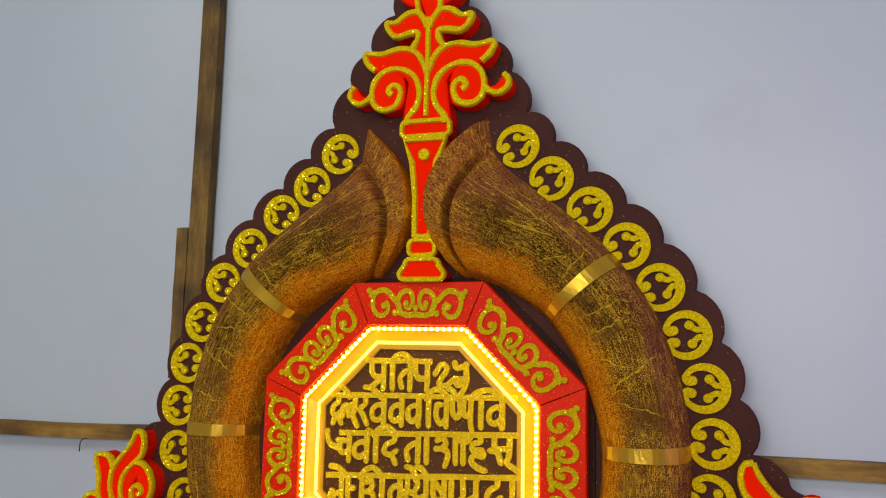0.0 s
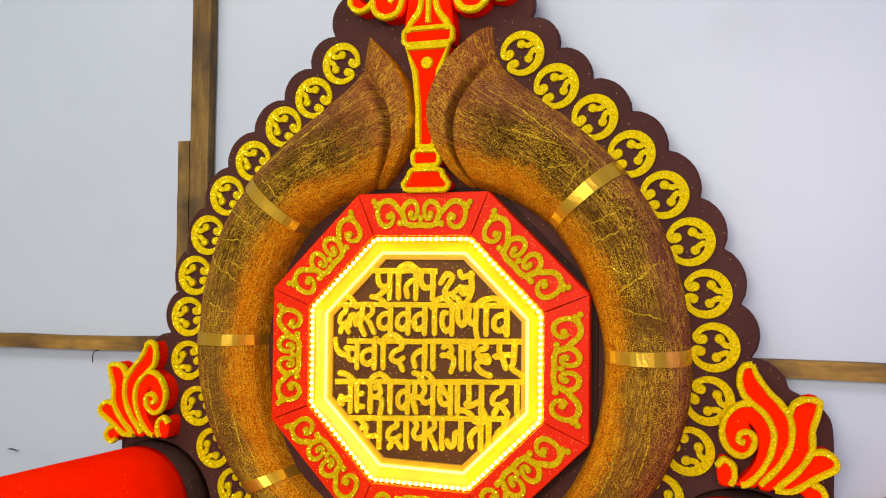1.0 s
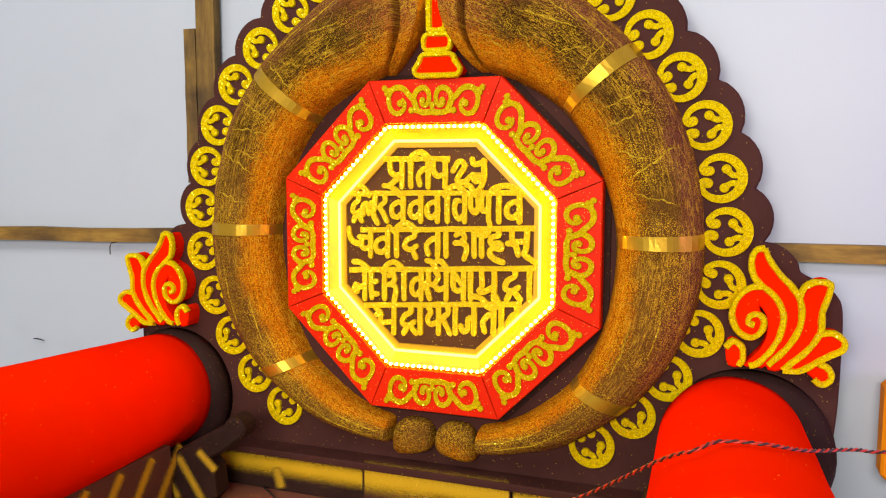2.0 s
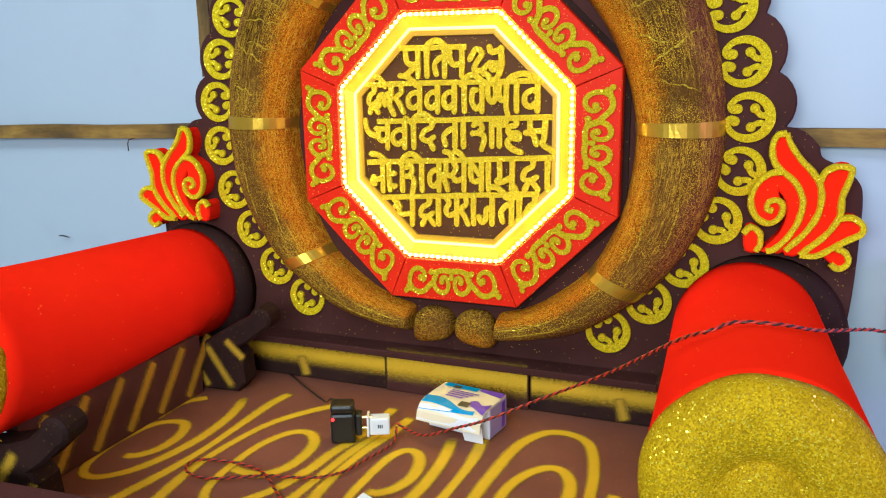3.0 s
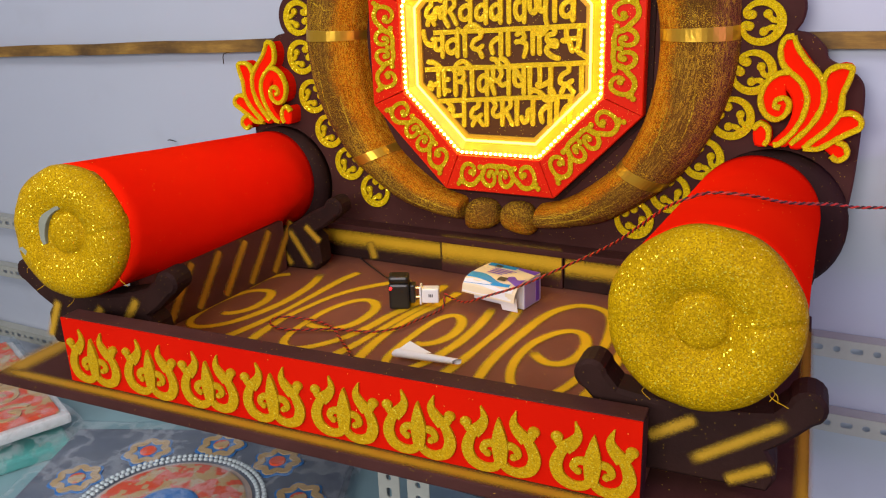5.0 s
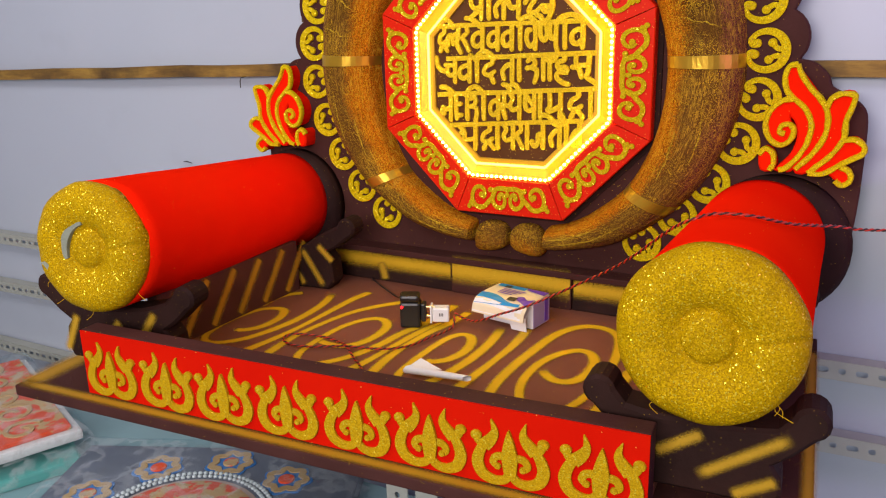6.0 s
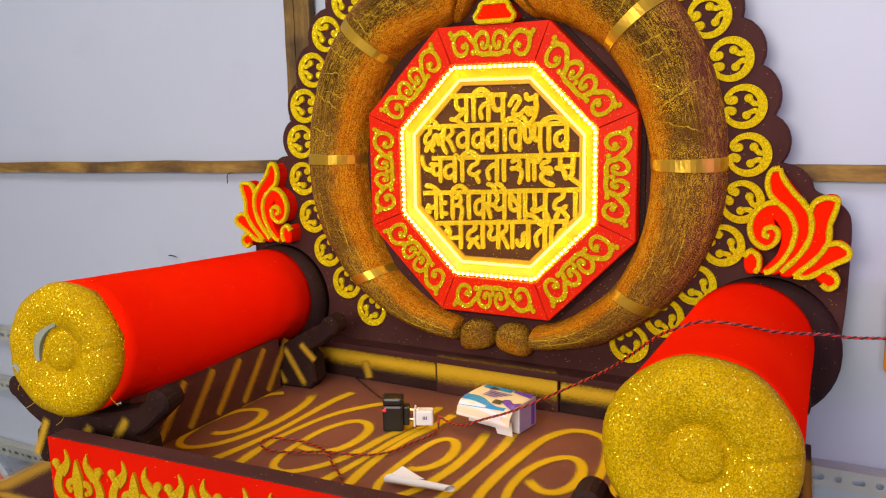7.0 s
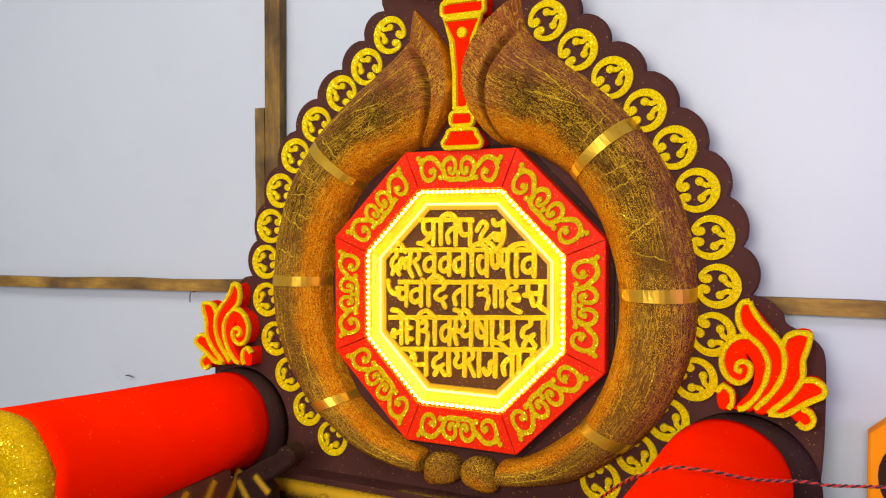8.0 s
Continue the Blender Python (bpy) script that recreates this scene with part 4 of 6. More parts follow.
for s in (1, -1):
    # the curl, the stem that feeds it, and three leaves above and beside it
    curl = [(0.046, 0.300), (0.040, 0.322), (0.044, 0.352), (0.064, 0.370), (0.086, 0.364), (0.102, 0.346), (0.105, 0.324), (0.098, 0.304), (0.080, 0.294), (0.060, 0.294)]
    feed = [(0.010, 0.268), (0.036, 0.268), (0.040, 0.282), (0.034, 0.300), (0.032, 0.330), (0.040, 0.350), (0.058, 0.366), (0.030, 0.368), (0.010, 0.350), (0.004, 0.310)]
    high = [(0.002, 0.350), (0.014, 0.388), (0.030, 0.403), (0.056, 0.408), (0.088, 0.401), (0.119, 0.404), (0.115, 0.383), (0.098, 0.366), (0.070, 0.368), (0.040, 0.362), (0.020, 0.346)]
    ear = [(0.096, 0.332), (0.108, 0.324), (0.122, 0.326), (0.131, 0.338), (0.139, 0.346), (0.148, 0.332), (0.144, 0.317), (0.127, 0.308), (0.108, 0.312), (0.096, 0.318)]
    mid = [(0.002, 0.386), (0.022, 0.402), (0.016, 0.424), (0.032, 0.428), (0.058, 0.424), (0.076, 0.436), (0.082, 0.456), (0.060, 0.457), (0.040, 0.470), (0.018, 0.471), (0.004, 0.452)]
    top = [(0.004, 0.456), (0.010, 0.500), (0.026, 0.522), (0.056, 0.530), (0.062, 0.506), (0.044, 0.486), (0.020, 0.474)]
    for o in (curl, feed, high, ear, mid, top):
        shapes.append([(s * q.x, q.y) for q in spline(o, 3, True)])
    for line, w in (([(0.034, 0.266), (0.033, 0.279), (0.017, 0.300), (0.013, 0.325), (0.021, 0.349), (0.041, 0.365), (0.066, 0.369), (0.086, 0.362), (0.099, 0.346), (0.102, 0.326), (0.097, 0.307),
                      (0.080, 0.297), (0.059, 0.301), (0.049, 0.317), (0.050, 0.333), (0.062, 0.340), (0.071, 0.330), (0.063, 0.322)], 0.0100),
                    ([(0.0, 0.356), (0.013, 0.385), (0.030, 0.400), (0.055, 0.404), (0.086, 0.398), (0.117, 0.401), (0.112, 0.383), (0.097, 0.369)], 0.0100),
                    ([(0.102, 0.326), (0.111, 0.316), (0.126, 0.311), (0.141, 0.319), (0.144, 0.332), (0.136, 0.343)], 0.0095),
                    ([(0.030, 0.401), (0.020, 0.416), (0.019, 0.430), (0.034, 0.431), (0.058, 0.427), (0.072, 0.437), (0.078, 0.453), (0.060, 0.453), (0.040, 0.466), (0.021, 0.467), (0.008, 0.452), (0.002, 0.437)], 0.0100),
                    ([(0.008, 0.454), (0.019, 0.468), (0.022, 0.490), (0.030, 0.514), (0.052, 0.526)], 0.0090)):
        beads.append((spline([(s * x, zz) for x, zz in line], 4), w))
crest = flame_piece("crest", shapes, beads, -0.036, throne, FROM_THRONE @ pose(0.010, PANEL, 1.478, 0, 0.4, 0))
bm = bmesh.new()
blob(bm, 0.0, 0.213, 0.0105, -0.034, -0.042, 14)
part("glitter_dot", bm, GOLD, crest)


def side_flame(side):
    """A spray of three leaves, a curl and two buds."""
    shapes, beads = [], []
    for o in ([(0.009, 0.104), (0.023, 0.090), (0.054, 0.050), (0.069, 0.021), (0.063, -0.020), (0.027, -0.067), (0.012, -0.069), (0.037, -0.027), (0.043, 0.007), (0.031, 0.035), (0.007, 0.054), (-0.001, 0.083)],
              [(0.017, 0.050), (-0.016, 0.034), (-0.026, 0.007), (-0.017, -0.020), (0.003, -0.029), (0.018, -0.018), (0.020, 0.000), (0.012, 0.017)],
              [(0.011, 0.052), (0.037, 0.033), (0.049, 0.007), (0.042, -0.026), (0.020, -0.066), (-0.006, -0.071), (0.015, -0.045), (0.024, -0.019), (0.022, 0.006), (0.007, 0.029)],
              [(0.067, 0.033), (0.085, 0.060), (0.107, 0.055), (0.097, 0.015), (0.093, -0.018), (0.050, -0.071), (0.024, -0.069), (0.063, -0.025)],
              [(0.093, -0.018), (0.113, -0.013), (0.127, -0.028), (0.108, -0.047), (0.087, -0.062), (0.069, -0.074), (0.047, -0.072), (0.079, -0.044)],
              [(0.087, -0.062), (0.106, -0.064), (0.113, -0.079), (0.099, -0.091), (0.088, -0.082), (0.076, -0.070)],
              [(-0.032, -0.042), (-0.022, -0.034), (-0.008, -0.045), (-0.005, -0.070), (-0.028, -0.072)]):
        shapes.append([tuple(p) for p in spline(o, 3, True)])
    for line in ([(0.017, 0.104), (0.004, 0.100), (-0.001, 0.083), (0.003, 0.062), (0.017, 0.048), (0.035, 0.031), (0.045, 0.007), (0.041, -0.022), (0.028, -0.048), (0.012, -0.066), (0.001, -0.070)],
                 [(0.017, 0.048), (0.000, 0.046), (-0.016, 0.032), (-0.025, 0.007), (-0.017, -0.018), (0.001, -0.028), (0.016, -0.018), (0.019, -0.003), (0.012, 0.007), (0.000, 0.004), (-0.002, -0.006), (0.006, -0.009)],
                 [(0.017, 0.104), (0.023, 0.088), (0.037, 0.068), (0.054, 0.050), (0.065, 0.033), (0.069, 0.009), (0.064, -0.016), (0.049, -0.042), (0.027, -0.067)],
                 [(0.066, 0.037), (0.071, 0.050), (0.085, 0.058), (0.104, 0.055), (0.101, 0.035), (0.095, 0.014), (0.094, -0.014), (0.079, -0.040), (0.057, -0.062), (0.047, -0.072)],
                 [(0.094, -0.016), (0.111, -0.014), (0.125, -0.024), (0.124, -0.036), (0.108, -0.046), (0.091, -0.057), (0.069, -0.072), (0.047, -0.072)],
                 [(0.094, -0.059), (0.107, -0.066), (0.111, -0.080), (0.099, -0.089), (0.088, -0.082)],
                 [(-0.032, -0.045), (-0.022, -0.035), (-0.010, -0.043), (-0.008, -0.060), (-0.013, -0.071)]):
        beads.append((spline(line, 4), 0.0084))
    x, z = (0.500, 1.112) if side > 0 else (-0.528, 1.102)
    return flame_piece("side_flame", shapes, beads, -0.035, throne, FROM_THRONE @ Matrix.Translation((x, PANEL, z)), side)


side_flame(1)
side_flame(-1)


# ---- seat, base and front board (a little askew to the back) ----
SEAT = 0.736
BASE = pose(0, -0.40, 0, 0, 0, 4.2)


def on_base(name, bm, mat, parent=None, label="", smooth=False):
    p = throne if parent is None else parent
    ob = part(name, bm, mat, p, label, smooth)
    ob.matrix_local = FROM_THRONE @ BASE if p is throne else Matrix()
    return ob


bm = bmesh.new()
box(bm, -0.626, 0.615, -0.312, 0.385, 0.700, 0.7195, 0.003)
base = on_base("base_board", bm, BROWN, None, "dark brown base board with gold sprayed edges")
for a, b, w in (((-0.64, -0.299, 0.7201), (0.63, -0.299, 0.7201), 0.036), ((-0.610, -0.31, 0.7199), (-0.610, 0.31, 0.7199), 0.085),
                ((0.608, -0.31, 0.7199), (0.608, 0.33, 0.7199), 0.030)):
    bm = bmesh.new()
    stripe(bm, [Vector(a).lerp(Vector(b), i / 12) for i in range(13)], w)
    on_base("spray_edge", bm, BROWN_SPRAY, base, "gold sprayed edge")
bm = bmesh.new()
box(bm, -0.475, 0.432, -0.250, 0.380, 0.7200, SEAT, 0.002)
seat = on_base("seat", bm, SEAT_BROWN, None, "brown seat board with sprayed yellow swirls")

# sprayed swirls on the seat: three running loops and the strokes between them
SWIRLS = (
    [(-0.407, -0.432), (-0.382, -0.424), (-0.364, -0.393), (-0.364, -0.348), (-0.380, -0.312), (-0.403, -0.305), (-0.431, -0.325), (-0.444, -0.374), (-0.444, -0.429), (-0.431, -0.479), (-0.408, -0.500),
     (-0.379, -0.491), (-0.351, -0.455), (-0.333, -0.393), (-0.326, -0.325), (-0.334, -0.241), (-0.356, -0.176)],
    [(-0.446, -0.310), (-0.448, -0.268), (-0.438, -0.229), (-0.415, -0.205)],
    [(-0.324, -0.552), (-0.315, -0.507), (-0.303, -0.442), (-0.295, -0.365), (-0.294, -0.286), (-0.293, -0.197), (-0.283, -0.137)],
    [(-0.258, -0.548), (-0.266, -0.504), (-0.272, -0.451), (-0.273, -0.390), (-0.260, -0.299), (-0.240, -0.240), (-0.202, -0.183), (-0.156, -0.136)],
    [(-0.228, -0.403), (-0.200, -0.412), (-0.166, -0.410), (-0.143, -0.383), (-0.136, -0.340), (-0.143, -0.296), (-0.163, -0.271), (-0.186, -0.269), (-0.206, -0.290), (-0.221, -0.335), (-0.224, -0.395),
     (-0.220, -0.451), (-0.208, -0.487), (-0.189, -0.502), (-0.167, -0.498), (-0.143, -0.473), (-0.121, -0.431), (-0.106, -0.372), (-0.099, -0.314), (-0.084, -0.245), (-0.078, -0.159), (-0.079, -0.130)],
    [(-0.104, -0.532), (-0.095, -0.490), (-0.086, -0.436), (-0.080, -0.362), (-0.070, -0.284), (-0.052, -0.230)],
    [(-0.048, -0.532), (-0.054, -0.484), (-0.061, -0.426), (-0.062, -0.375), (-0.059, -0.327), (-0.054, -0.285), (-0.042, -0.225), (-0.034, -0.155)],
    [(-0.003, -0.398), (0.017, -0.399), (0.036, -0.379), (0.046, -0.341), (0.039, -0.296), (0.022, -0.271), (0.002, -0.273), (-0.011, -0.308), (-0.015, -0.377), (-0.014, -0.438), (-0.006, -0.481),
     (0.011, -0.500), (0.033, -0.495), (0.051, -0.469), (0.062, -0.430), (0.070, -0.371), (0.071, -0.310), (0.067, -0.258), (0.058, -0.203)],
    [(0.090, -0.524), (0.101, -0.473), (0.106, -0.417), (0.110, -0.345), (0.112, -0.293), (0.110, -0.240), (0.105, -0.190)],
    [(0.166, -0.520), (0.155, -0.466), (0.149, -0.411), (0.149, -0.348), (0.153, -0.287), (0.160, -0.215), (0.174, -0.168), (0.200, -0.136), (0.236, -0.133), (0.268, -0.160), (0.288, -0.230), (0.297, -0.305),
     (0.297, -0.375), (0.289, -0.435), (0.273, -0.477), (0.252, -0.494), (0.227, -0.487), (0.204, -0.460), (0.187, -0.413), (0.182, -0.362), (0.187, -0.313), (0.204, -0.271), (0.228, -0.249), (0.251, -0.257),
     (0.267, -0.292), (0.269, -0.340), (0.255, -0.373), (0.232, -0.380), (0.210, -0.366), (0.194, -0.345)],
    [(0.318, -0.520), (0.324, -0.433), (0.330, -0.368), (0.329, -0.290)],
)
unbase = BASE.inverted()
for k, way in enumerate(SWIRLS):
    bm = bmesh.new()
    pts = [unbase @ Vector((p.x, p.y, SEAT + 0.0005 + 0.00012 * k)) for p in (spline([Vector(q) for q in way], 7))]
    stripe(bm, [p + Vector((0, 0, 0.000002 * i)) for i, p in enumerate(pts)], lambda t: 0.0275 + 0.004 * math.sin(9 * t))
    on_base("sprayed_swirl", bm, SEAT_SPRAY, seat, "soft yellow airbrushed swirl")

# front board with its palmettes
bm = bmesh.new()
box(bm, -0.478, 0.434, -0.284, -0.2505, 0.7200, 0.832, 0.002)
front = on_base("front_board", bm, BROWN, None, "brown front rail faced in bright red")
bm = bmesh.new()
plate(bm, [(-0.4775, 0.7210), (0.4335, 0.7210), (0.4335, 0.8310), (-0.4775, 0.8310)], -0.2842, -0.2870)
on_base("red_facing", bm, RED_DIMMED, front, "smooth red facing, toned darker for the light on it")


def palmette_mesh():
    """A lyre of two arms, each with a bud and a pointed tip, round a three-leaved tulip."""
    bm = bmesh.new()
    for s in (1, -1):
        up = 0.0003 * (s > 0)
        arm = spline([(s * 0.001, 0.019), (s * 0.009, 0.009), (s * 0.023, 0.0065), (s * 0.037, 0.014), (s * 0.0430, 0.030), (s * 0.0405, 0.046), (s * 0.034, 0.060), (s * 0.029, 0.069)], 5)
        ribbon(bm, arm, lambda t: 0.0114 + 0.0046 * math.sin(math.pi * t) ** 2, 0.0, -0.0034 - up)
        ribbon(bm, [(s * 0.035, 0.058), (s * 0.040, 0.065), (s * 0.043, 0.072)], 0.0110, 0.0, -0.0030 - up)
        blob(bm, s * 0.0435, 0.0735, 0.0075, 0.0, -0.0037 - up, 14)
        tip = leaf([(s * 0.0345, 0.058), (s * 0.0235, 0.071), (s * 0.0185, 0.084), (s * 0.0225, 0.101)], (0.019, 0.0150, 0.0015))
        plate(bm, tip, 0.0, -0.0027 - up)
        curl = spline([(s * 0.001, 0.040), (s * 0.010, 0.0455), (s * 0.0190, 0.0430), (s * 0.0225, 0.0345), (s * 0.0175, 0.0285)], 4)
        ribbon(bm, curl, lambda t: 0.0128 - 0.0045 * t, 0.0, -0.0024 - up)
        blob(bm, s * 0.0165, 0.0292, 0.0047, 0.0, -0.0040 - up, 10)
    plate(bm, leaf([(0, 0.012), (0, 0.040), (0, 0.060), (0, 0.087)], (0.012, 0.033, 0.0015)), 0.0, -0.0044)
    bmesh.ops.recalc_face_normals(bm, faces=bm.faces)
    me = bpy.data.meshes.new("palmette")
    bm.to_mesh(me)
    bm.free()
    me.materials.append(GOLD_PALMETTE)
    return me


palmette_data = palmette_mesh()
for i in range(8):
    ob = new("palmette", palmette_data)
    ob.parent = front
    ob.matrix_local = Matrix.Translation((-0.418 + 0.1135 * i, -0.2872, 0.7245)) @ pose(0, 0, 0, 0, 2.5 * math.sin(i * 1.9)) @ Matrix.Diagonal((1.03, 1, 0.91 + 0.02 * math.sin(i * 3.1), 1))

# low strips between seat and back panel
for i, (x0, x1, y) in enumerate(((-0.455, -0.1255, -0.062), (-0.1245, 0.1435, -0.066), (0.1445, 0.455, -0.062))):
    bm = bmesh.new()
    box(bm, x0, x1, y, -0.024, SEAT + 0.001, 0.801, 0.002)
    ob = on_throne("back_strip", bm, DARK if i != 1 else BROWN, None, "narrow dark strip with a gold sprayed upper edge")
    bm = bmesh.new()
    stripe(bm, [(x0 + 0.001 + (x1 - x0 - 0.002) * k / 8, y - 0.0008, 0.788 if i == 1 else 0.784) for k in range(9)], 0.082 if i == 1 else 0.060, (0, -1, 0))
    part("spray", bm, STRIP_SPRAY, ob, "sprayed gold")
    if i != 1:
        bm = bmesh.new()
        stripe(bm, [(x0 + 0.150 + 0.012 * k / 5, y - 0.0014, 0.782 - 0.042 * k / 5) for k in range(6)], 0.034, (0, -1, 0))
        part("spray", bm, DARK_SPRAY, ob, "sprayed gold")
bm = bmesh.new()
box(bm, -0.46, 0.46, -0.0695, -0.0225, 0.8015, 0.8150, 0.003)
on_throne("back_ledge", bm, BROWN, None, "thin maroon ledge below the horns")

# ---- arm cradles ----


STREAKS = ((-0.70, 0.10, -0.46, 0.80), (-0.34, 0.08, 0.16, 0.84), (0.10, 0.10, 0.66, 0.88), (0.46, 0.06, 0.72, 0.42))


def cradle(m, half, low, high, streaks=STREAKS, curve=2.0, thick=0.045):
    """A foam cradle: round knobs on two arms, a hollow for the bolster and a splayed foot."""
    bm = bmesh.new()
    o = []
    knob = 0.021
    for i in range(11):                      # left knob, from below over the top
        a = radians(250 - 24 * i)
        o.append((-half + knob * math.cos(a), high + knob * math.sin(a)))
    for i in range(9):                       # the hollow
        t = -1 + 2 * i / 8
        o.append((t * half * 0.72, low + (high - 0.012 - low) * abs(t) ** curve))
    for i in range(11):
        a = radians(170 - 24 * i)
        o.append((half + knob * math.cos(a), high + knob * math.sin(a)))
    o += [(half * 0.86, high - 0.045), (half * 0.70, high - 0.060), (half * 0.78, high - 0.075), (half * 0.80, 0.018), (half * 0.72, 0.0),
          (-half * 0.72, 0.0), (-half * 0.80, 0.018), (-half * 0.78, high - 0.075), (-half * 0.70, high - 0.060), (-half * 0.86, high - 0.045)]
    plate(bm, o, thick / 2, -thick / 2, 0.005)
    ob = part("cradle", bm, DARK, throne, "dark foam bolster cradle with gold sprayed streaks")
    ob.matrix_local = FROM_THRONE @ m
    for k, (xa, za, xb, zb) in enumerate(streaks):
        bm = bmesh.new()
        n0 = -thick / 2 - 0.0012 - 0.0003 * k
        a, b = Vector((xa * half, n0, za * low)), Vector((xb * half, n0, zb * low))
        stripe(bm, [a.lerp(b, t / 8) for t in range(9)], 0.026, (0, -1, 0))
        part("spray", bm, DARK_SPRAY, ob, "streak of gold spray")
    return ob


Z = SEAT + 0.0005
cradle(pose(0.494, -0.575, Z, 0, 0, 4), 0.122, 0.094, 0.114, ((-0.42, 0.48, 0.06, 0.88), (0.0, 0.26, 0.86, 1.02), (0.34, 0.08, 0.76, 0.40)))
cradle(pose(0.476, -0.150, Z, 0, 0, 3), 0.092, 0.076, 0.118)
cradle(pose(-0.478, -0.615, Z, 0, 0, 10), 0.142, 0.100, 0.130, ((0.26, 0.30, 0.60, 1.02), (-0.22, 0.30, 0.08, 0.80), (-0.80, 0.10, -0.56, 0.85), (0.58, 0.10, 0.78, 0.60)))
cradle(pose(-0.514, -0.158, Z, 0, 0, 6), 0.186, 0.052, 0.142, ((0.68, 0.12, 0.40, 1.75), (0.82, 1.25, 0.62, 1.95), (0.42, 0.12, 0.24, 1.10), (0.10, 0.10, -0.1, 0.9)), 1.0)

# low side boards under the bolsters
for a, b, s in (((-0.452, -0.575), (-0.452, -0.185), 1), ((0.455, -0.54), (0.452, -0.185), -1)):
    bm = bmesh.new()
    x, y0, y1 = (a[0] + b[0]) / 2, a[1], b[1]
    box(bm, x - 0.012, x + 0.012, y0, y1, SEAT + 0.0005, 0.846, 0.002)
    ob = on_throne("arm_board", bm, BROWN_LIFTED, None, "brown side board with slanting gold stripes")
    for k in range(6):
        yy = y0 - 0.030 + 0.073 * k
        bm = bmesh.new()
        stripe(bm, [(x + s * 0.0128, yy + 0.010 + 0.072 * t, SEAT + 0.006 + 0.098 * t) for t in (0, 0.1, 0.2, 0.4, 0.6, 0.8, 0.9, 1)], 0.036, (s, 0, 0))
        part("spray", bm, BROWN_SPRAY, ob, "slanting sprayed stripe")

BARE_FOAM = plain("bare_foam", (0.27, 0.30, 0.23), 0.9, vary=0.4)

# ---- bolsters ----


def bolster(front_end, back_end, r, label, peeled):
    f, b = Vector(front_end), Vector(back_end)
    axis = b - f
    length = axis.length
    m = Matrix.Translation(f) @ axis.to_track_quat("Y", "Z").to_matrix().to_4x4()
    root = tagged(empty("bolster", m), label, "bolster", "pair of arm bolsters")
    seg = 160

    def lathe(profile, name, mat, text, wob=0.0, crease=0.0):
        bm = bmesh.new()
        rows = []
        for y, rr in profile:
            rows.append([bm.verts.new((rr * (1 + wob * noise.noise((math.cos(a) * 2, y * 9, math.sin(a) * 2))) * math.cos(a), y + wob * 0.10 * noise.noise((math.cos(a) * rr * 34, 3.0, math.sin(a) * rr * 34))
                                       + crease * math.exp(-((a - 0.10 - 0.05 * math.sin(rr * 90)) / 0.035) ** 2) * min(1.0, max(0.0, rr / r - 0.42) / 0.2),
                                       rr * (1 + wob * noise.noise((math.cos(a) * 2, y * 9, math.sin(a) * 2))) * math.sin(a)))
                         for a in (2 * math.pi * i / seg for i in range(seg))])
        for p, q in zip(rows, rows[1:]):
            for i in range(seg):
                bm.faces.new((p[i], p[(i + 1) % seg], q[(i + 1) % seg], q[i]))
        bm.faces.new(rows[0])
        bm.faces.new(rows[-1][::-1])
        return part(name, bm, mat, root, text, True)

    lathe([(0.004, r * 0.9), (0.004, r * 0.985)] + [(0.004 + (length - 0.01) * i / 20, r * (1 - 0.010 * math.sin(math.pi * i / 20))) for i in range(21)], "cover", RED, "smooth bright red cover", 0.006)
    rd = r * (0.982 if peeled else 1.0)
    prof = [(0.006, rd * 1.012), (-0.004, rd * 1.016), (-0.014, rd * 0.990), (-0.0225, rd * 0.91), (-0.0275, rd * 0.80), (-0.0290, rd * 0.70), (-0.0285, rd * 0.62), (-0.0260, rd * 0.52), (-0.0205, rd * 0.42),
            (-0.0150, rd * 0.350), (-0.0125, rd * 0.315), (-0.0125, rd * 0.295), (-0.0185, rd * 0.272), (-0.0215, rd * 0.23), (-0.0225, rd * 0.14), (-0.0225, rd * 0.03)]
    disc = lathe(prof, "end_disc", GOLD_DISC, "padded gold tinsel disc with a button", 0.026, 0.0052)
    rnd = random.Random(7 if peeled else 3)
    for k in range(4):
        a = radians(rnd.choice((215, 238, 262, 318, 325)) + rnd.uniform(-4, 4))
        p0 = Vector((r * 1.0 * math.cos(a), -0.004, r * 1.0 * math.sin(a)))
        out = Vector((math.cos(a), -0.4, math.sin(a)))
        bm = bmesh.new()
        tube(bm, spline([p0, p0 + out * 0.007 + Vector((rnd.uniform(-0.004, 0.004), 0, 0)), p0 + out * 0.012 + Vector((rnd.uniform(-0.012, 0.012), 0, -0.004))], 3), 0.0004, 4)
        part("loose_tinsel", bm, GOLD_CARD, disc, "loose strand of tinsel")
    if peeled:
        bm = bmesh.new()
        arc = [(r * 0.40 * math.cos(a), r * 0.40 * math.sin(a)) for a in (radians(95 + 110 * i / 14) for i in range(15))]
        ribbon(bm, arc, lambda t: 0.015 * math.sin(math.pi * (0.08 + 0.84 * t)) ** 0.6, -0.010, -0.0212)
        part("bare_foam", bm, BARE_FOAM, disc, "pale bare foam where the glitter peeled")
        bm = bmesh.new()
        scar = [(r * (0.80 - 0.28 * t), r * (-0.26 - 0.10 * t + 0.03 * math.sin(7 * t))) for t in (0, 0.2, 0.4, 0.6, 0.8, 1)]
        ribbon(bm, scar, lambda t: 0.009 * math.sin(math.pi * (0.08 + 0.84 * t)), -0.016, -0.0290)
        part("bare_foam", bm, BARE_FOAM, disc, "pale bare foam where the glitter peeled").matrix_local = Matrix.Diagonal((-1, 1, 1, 1))
    return root


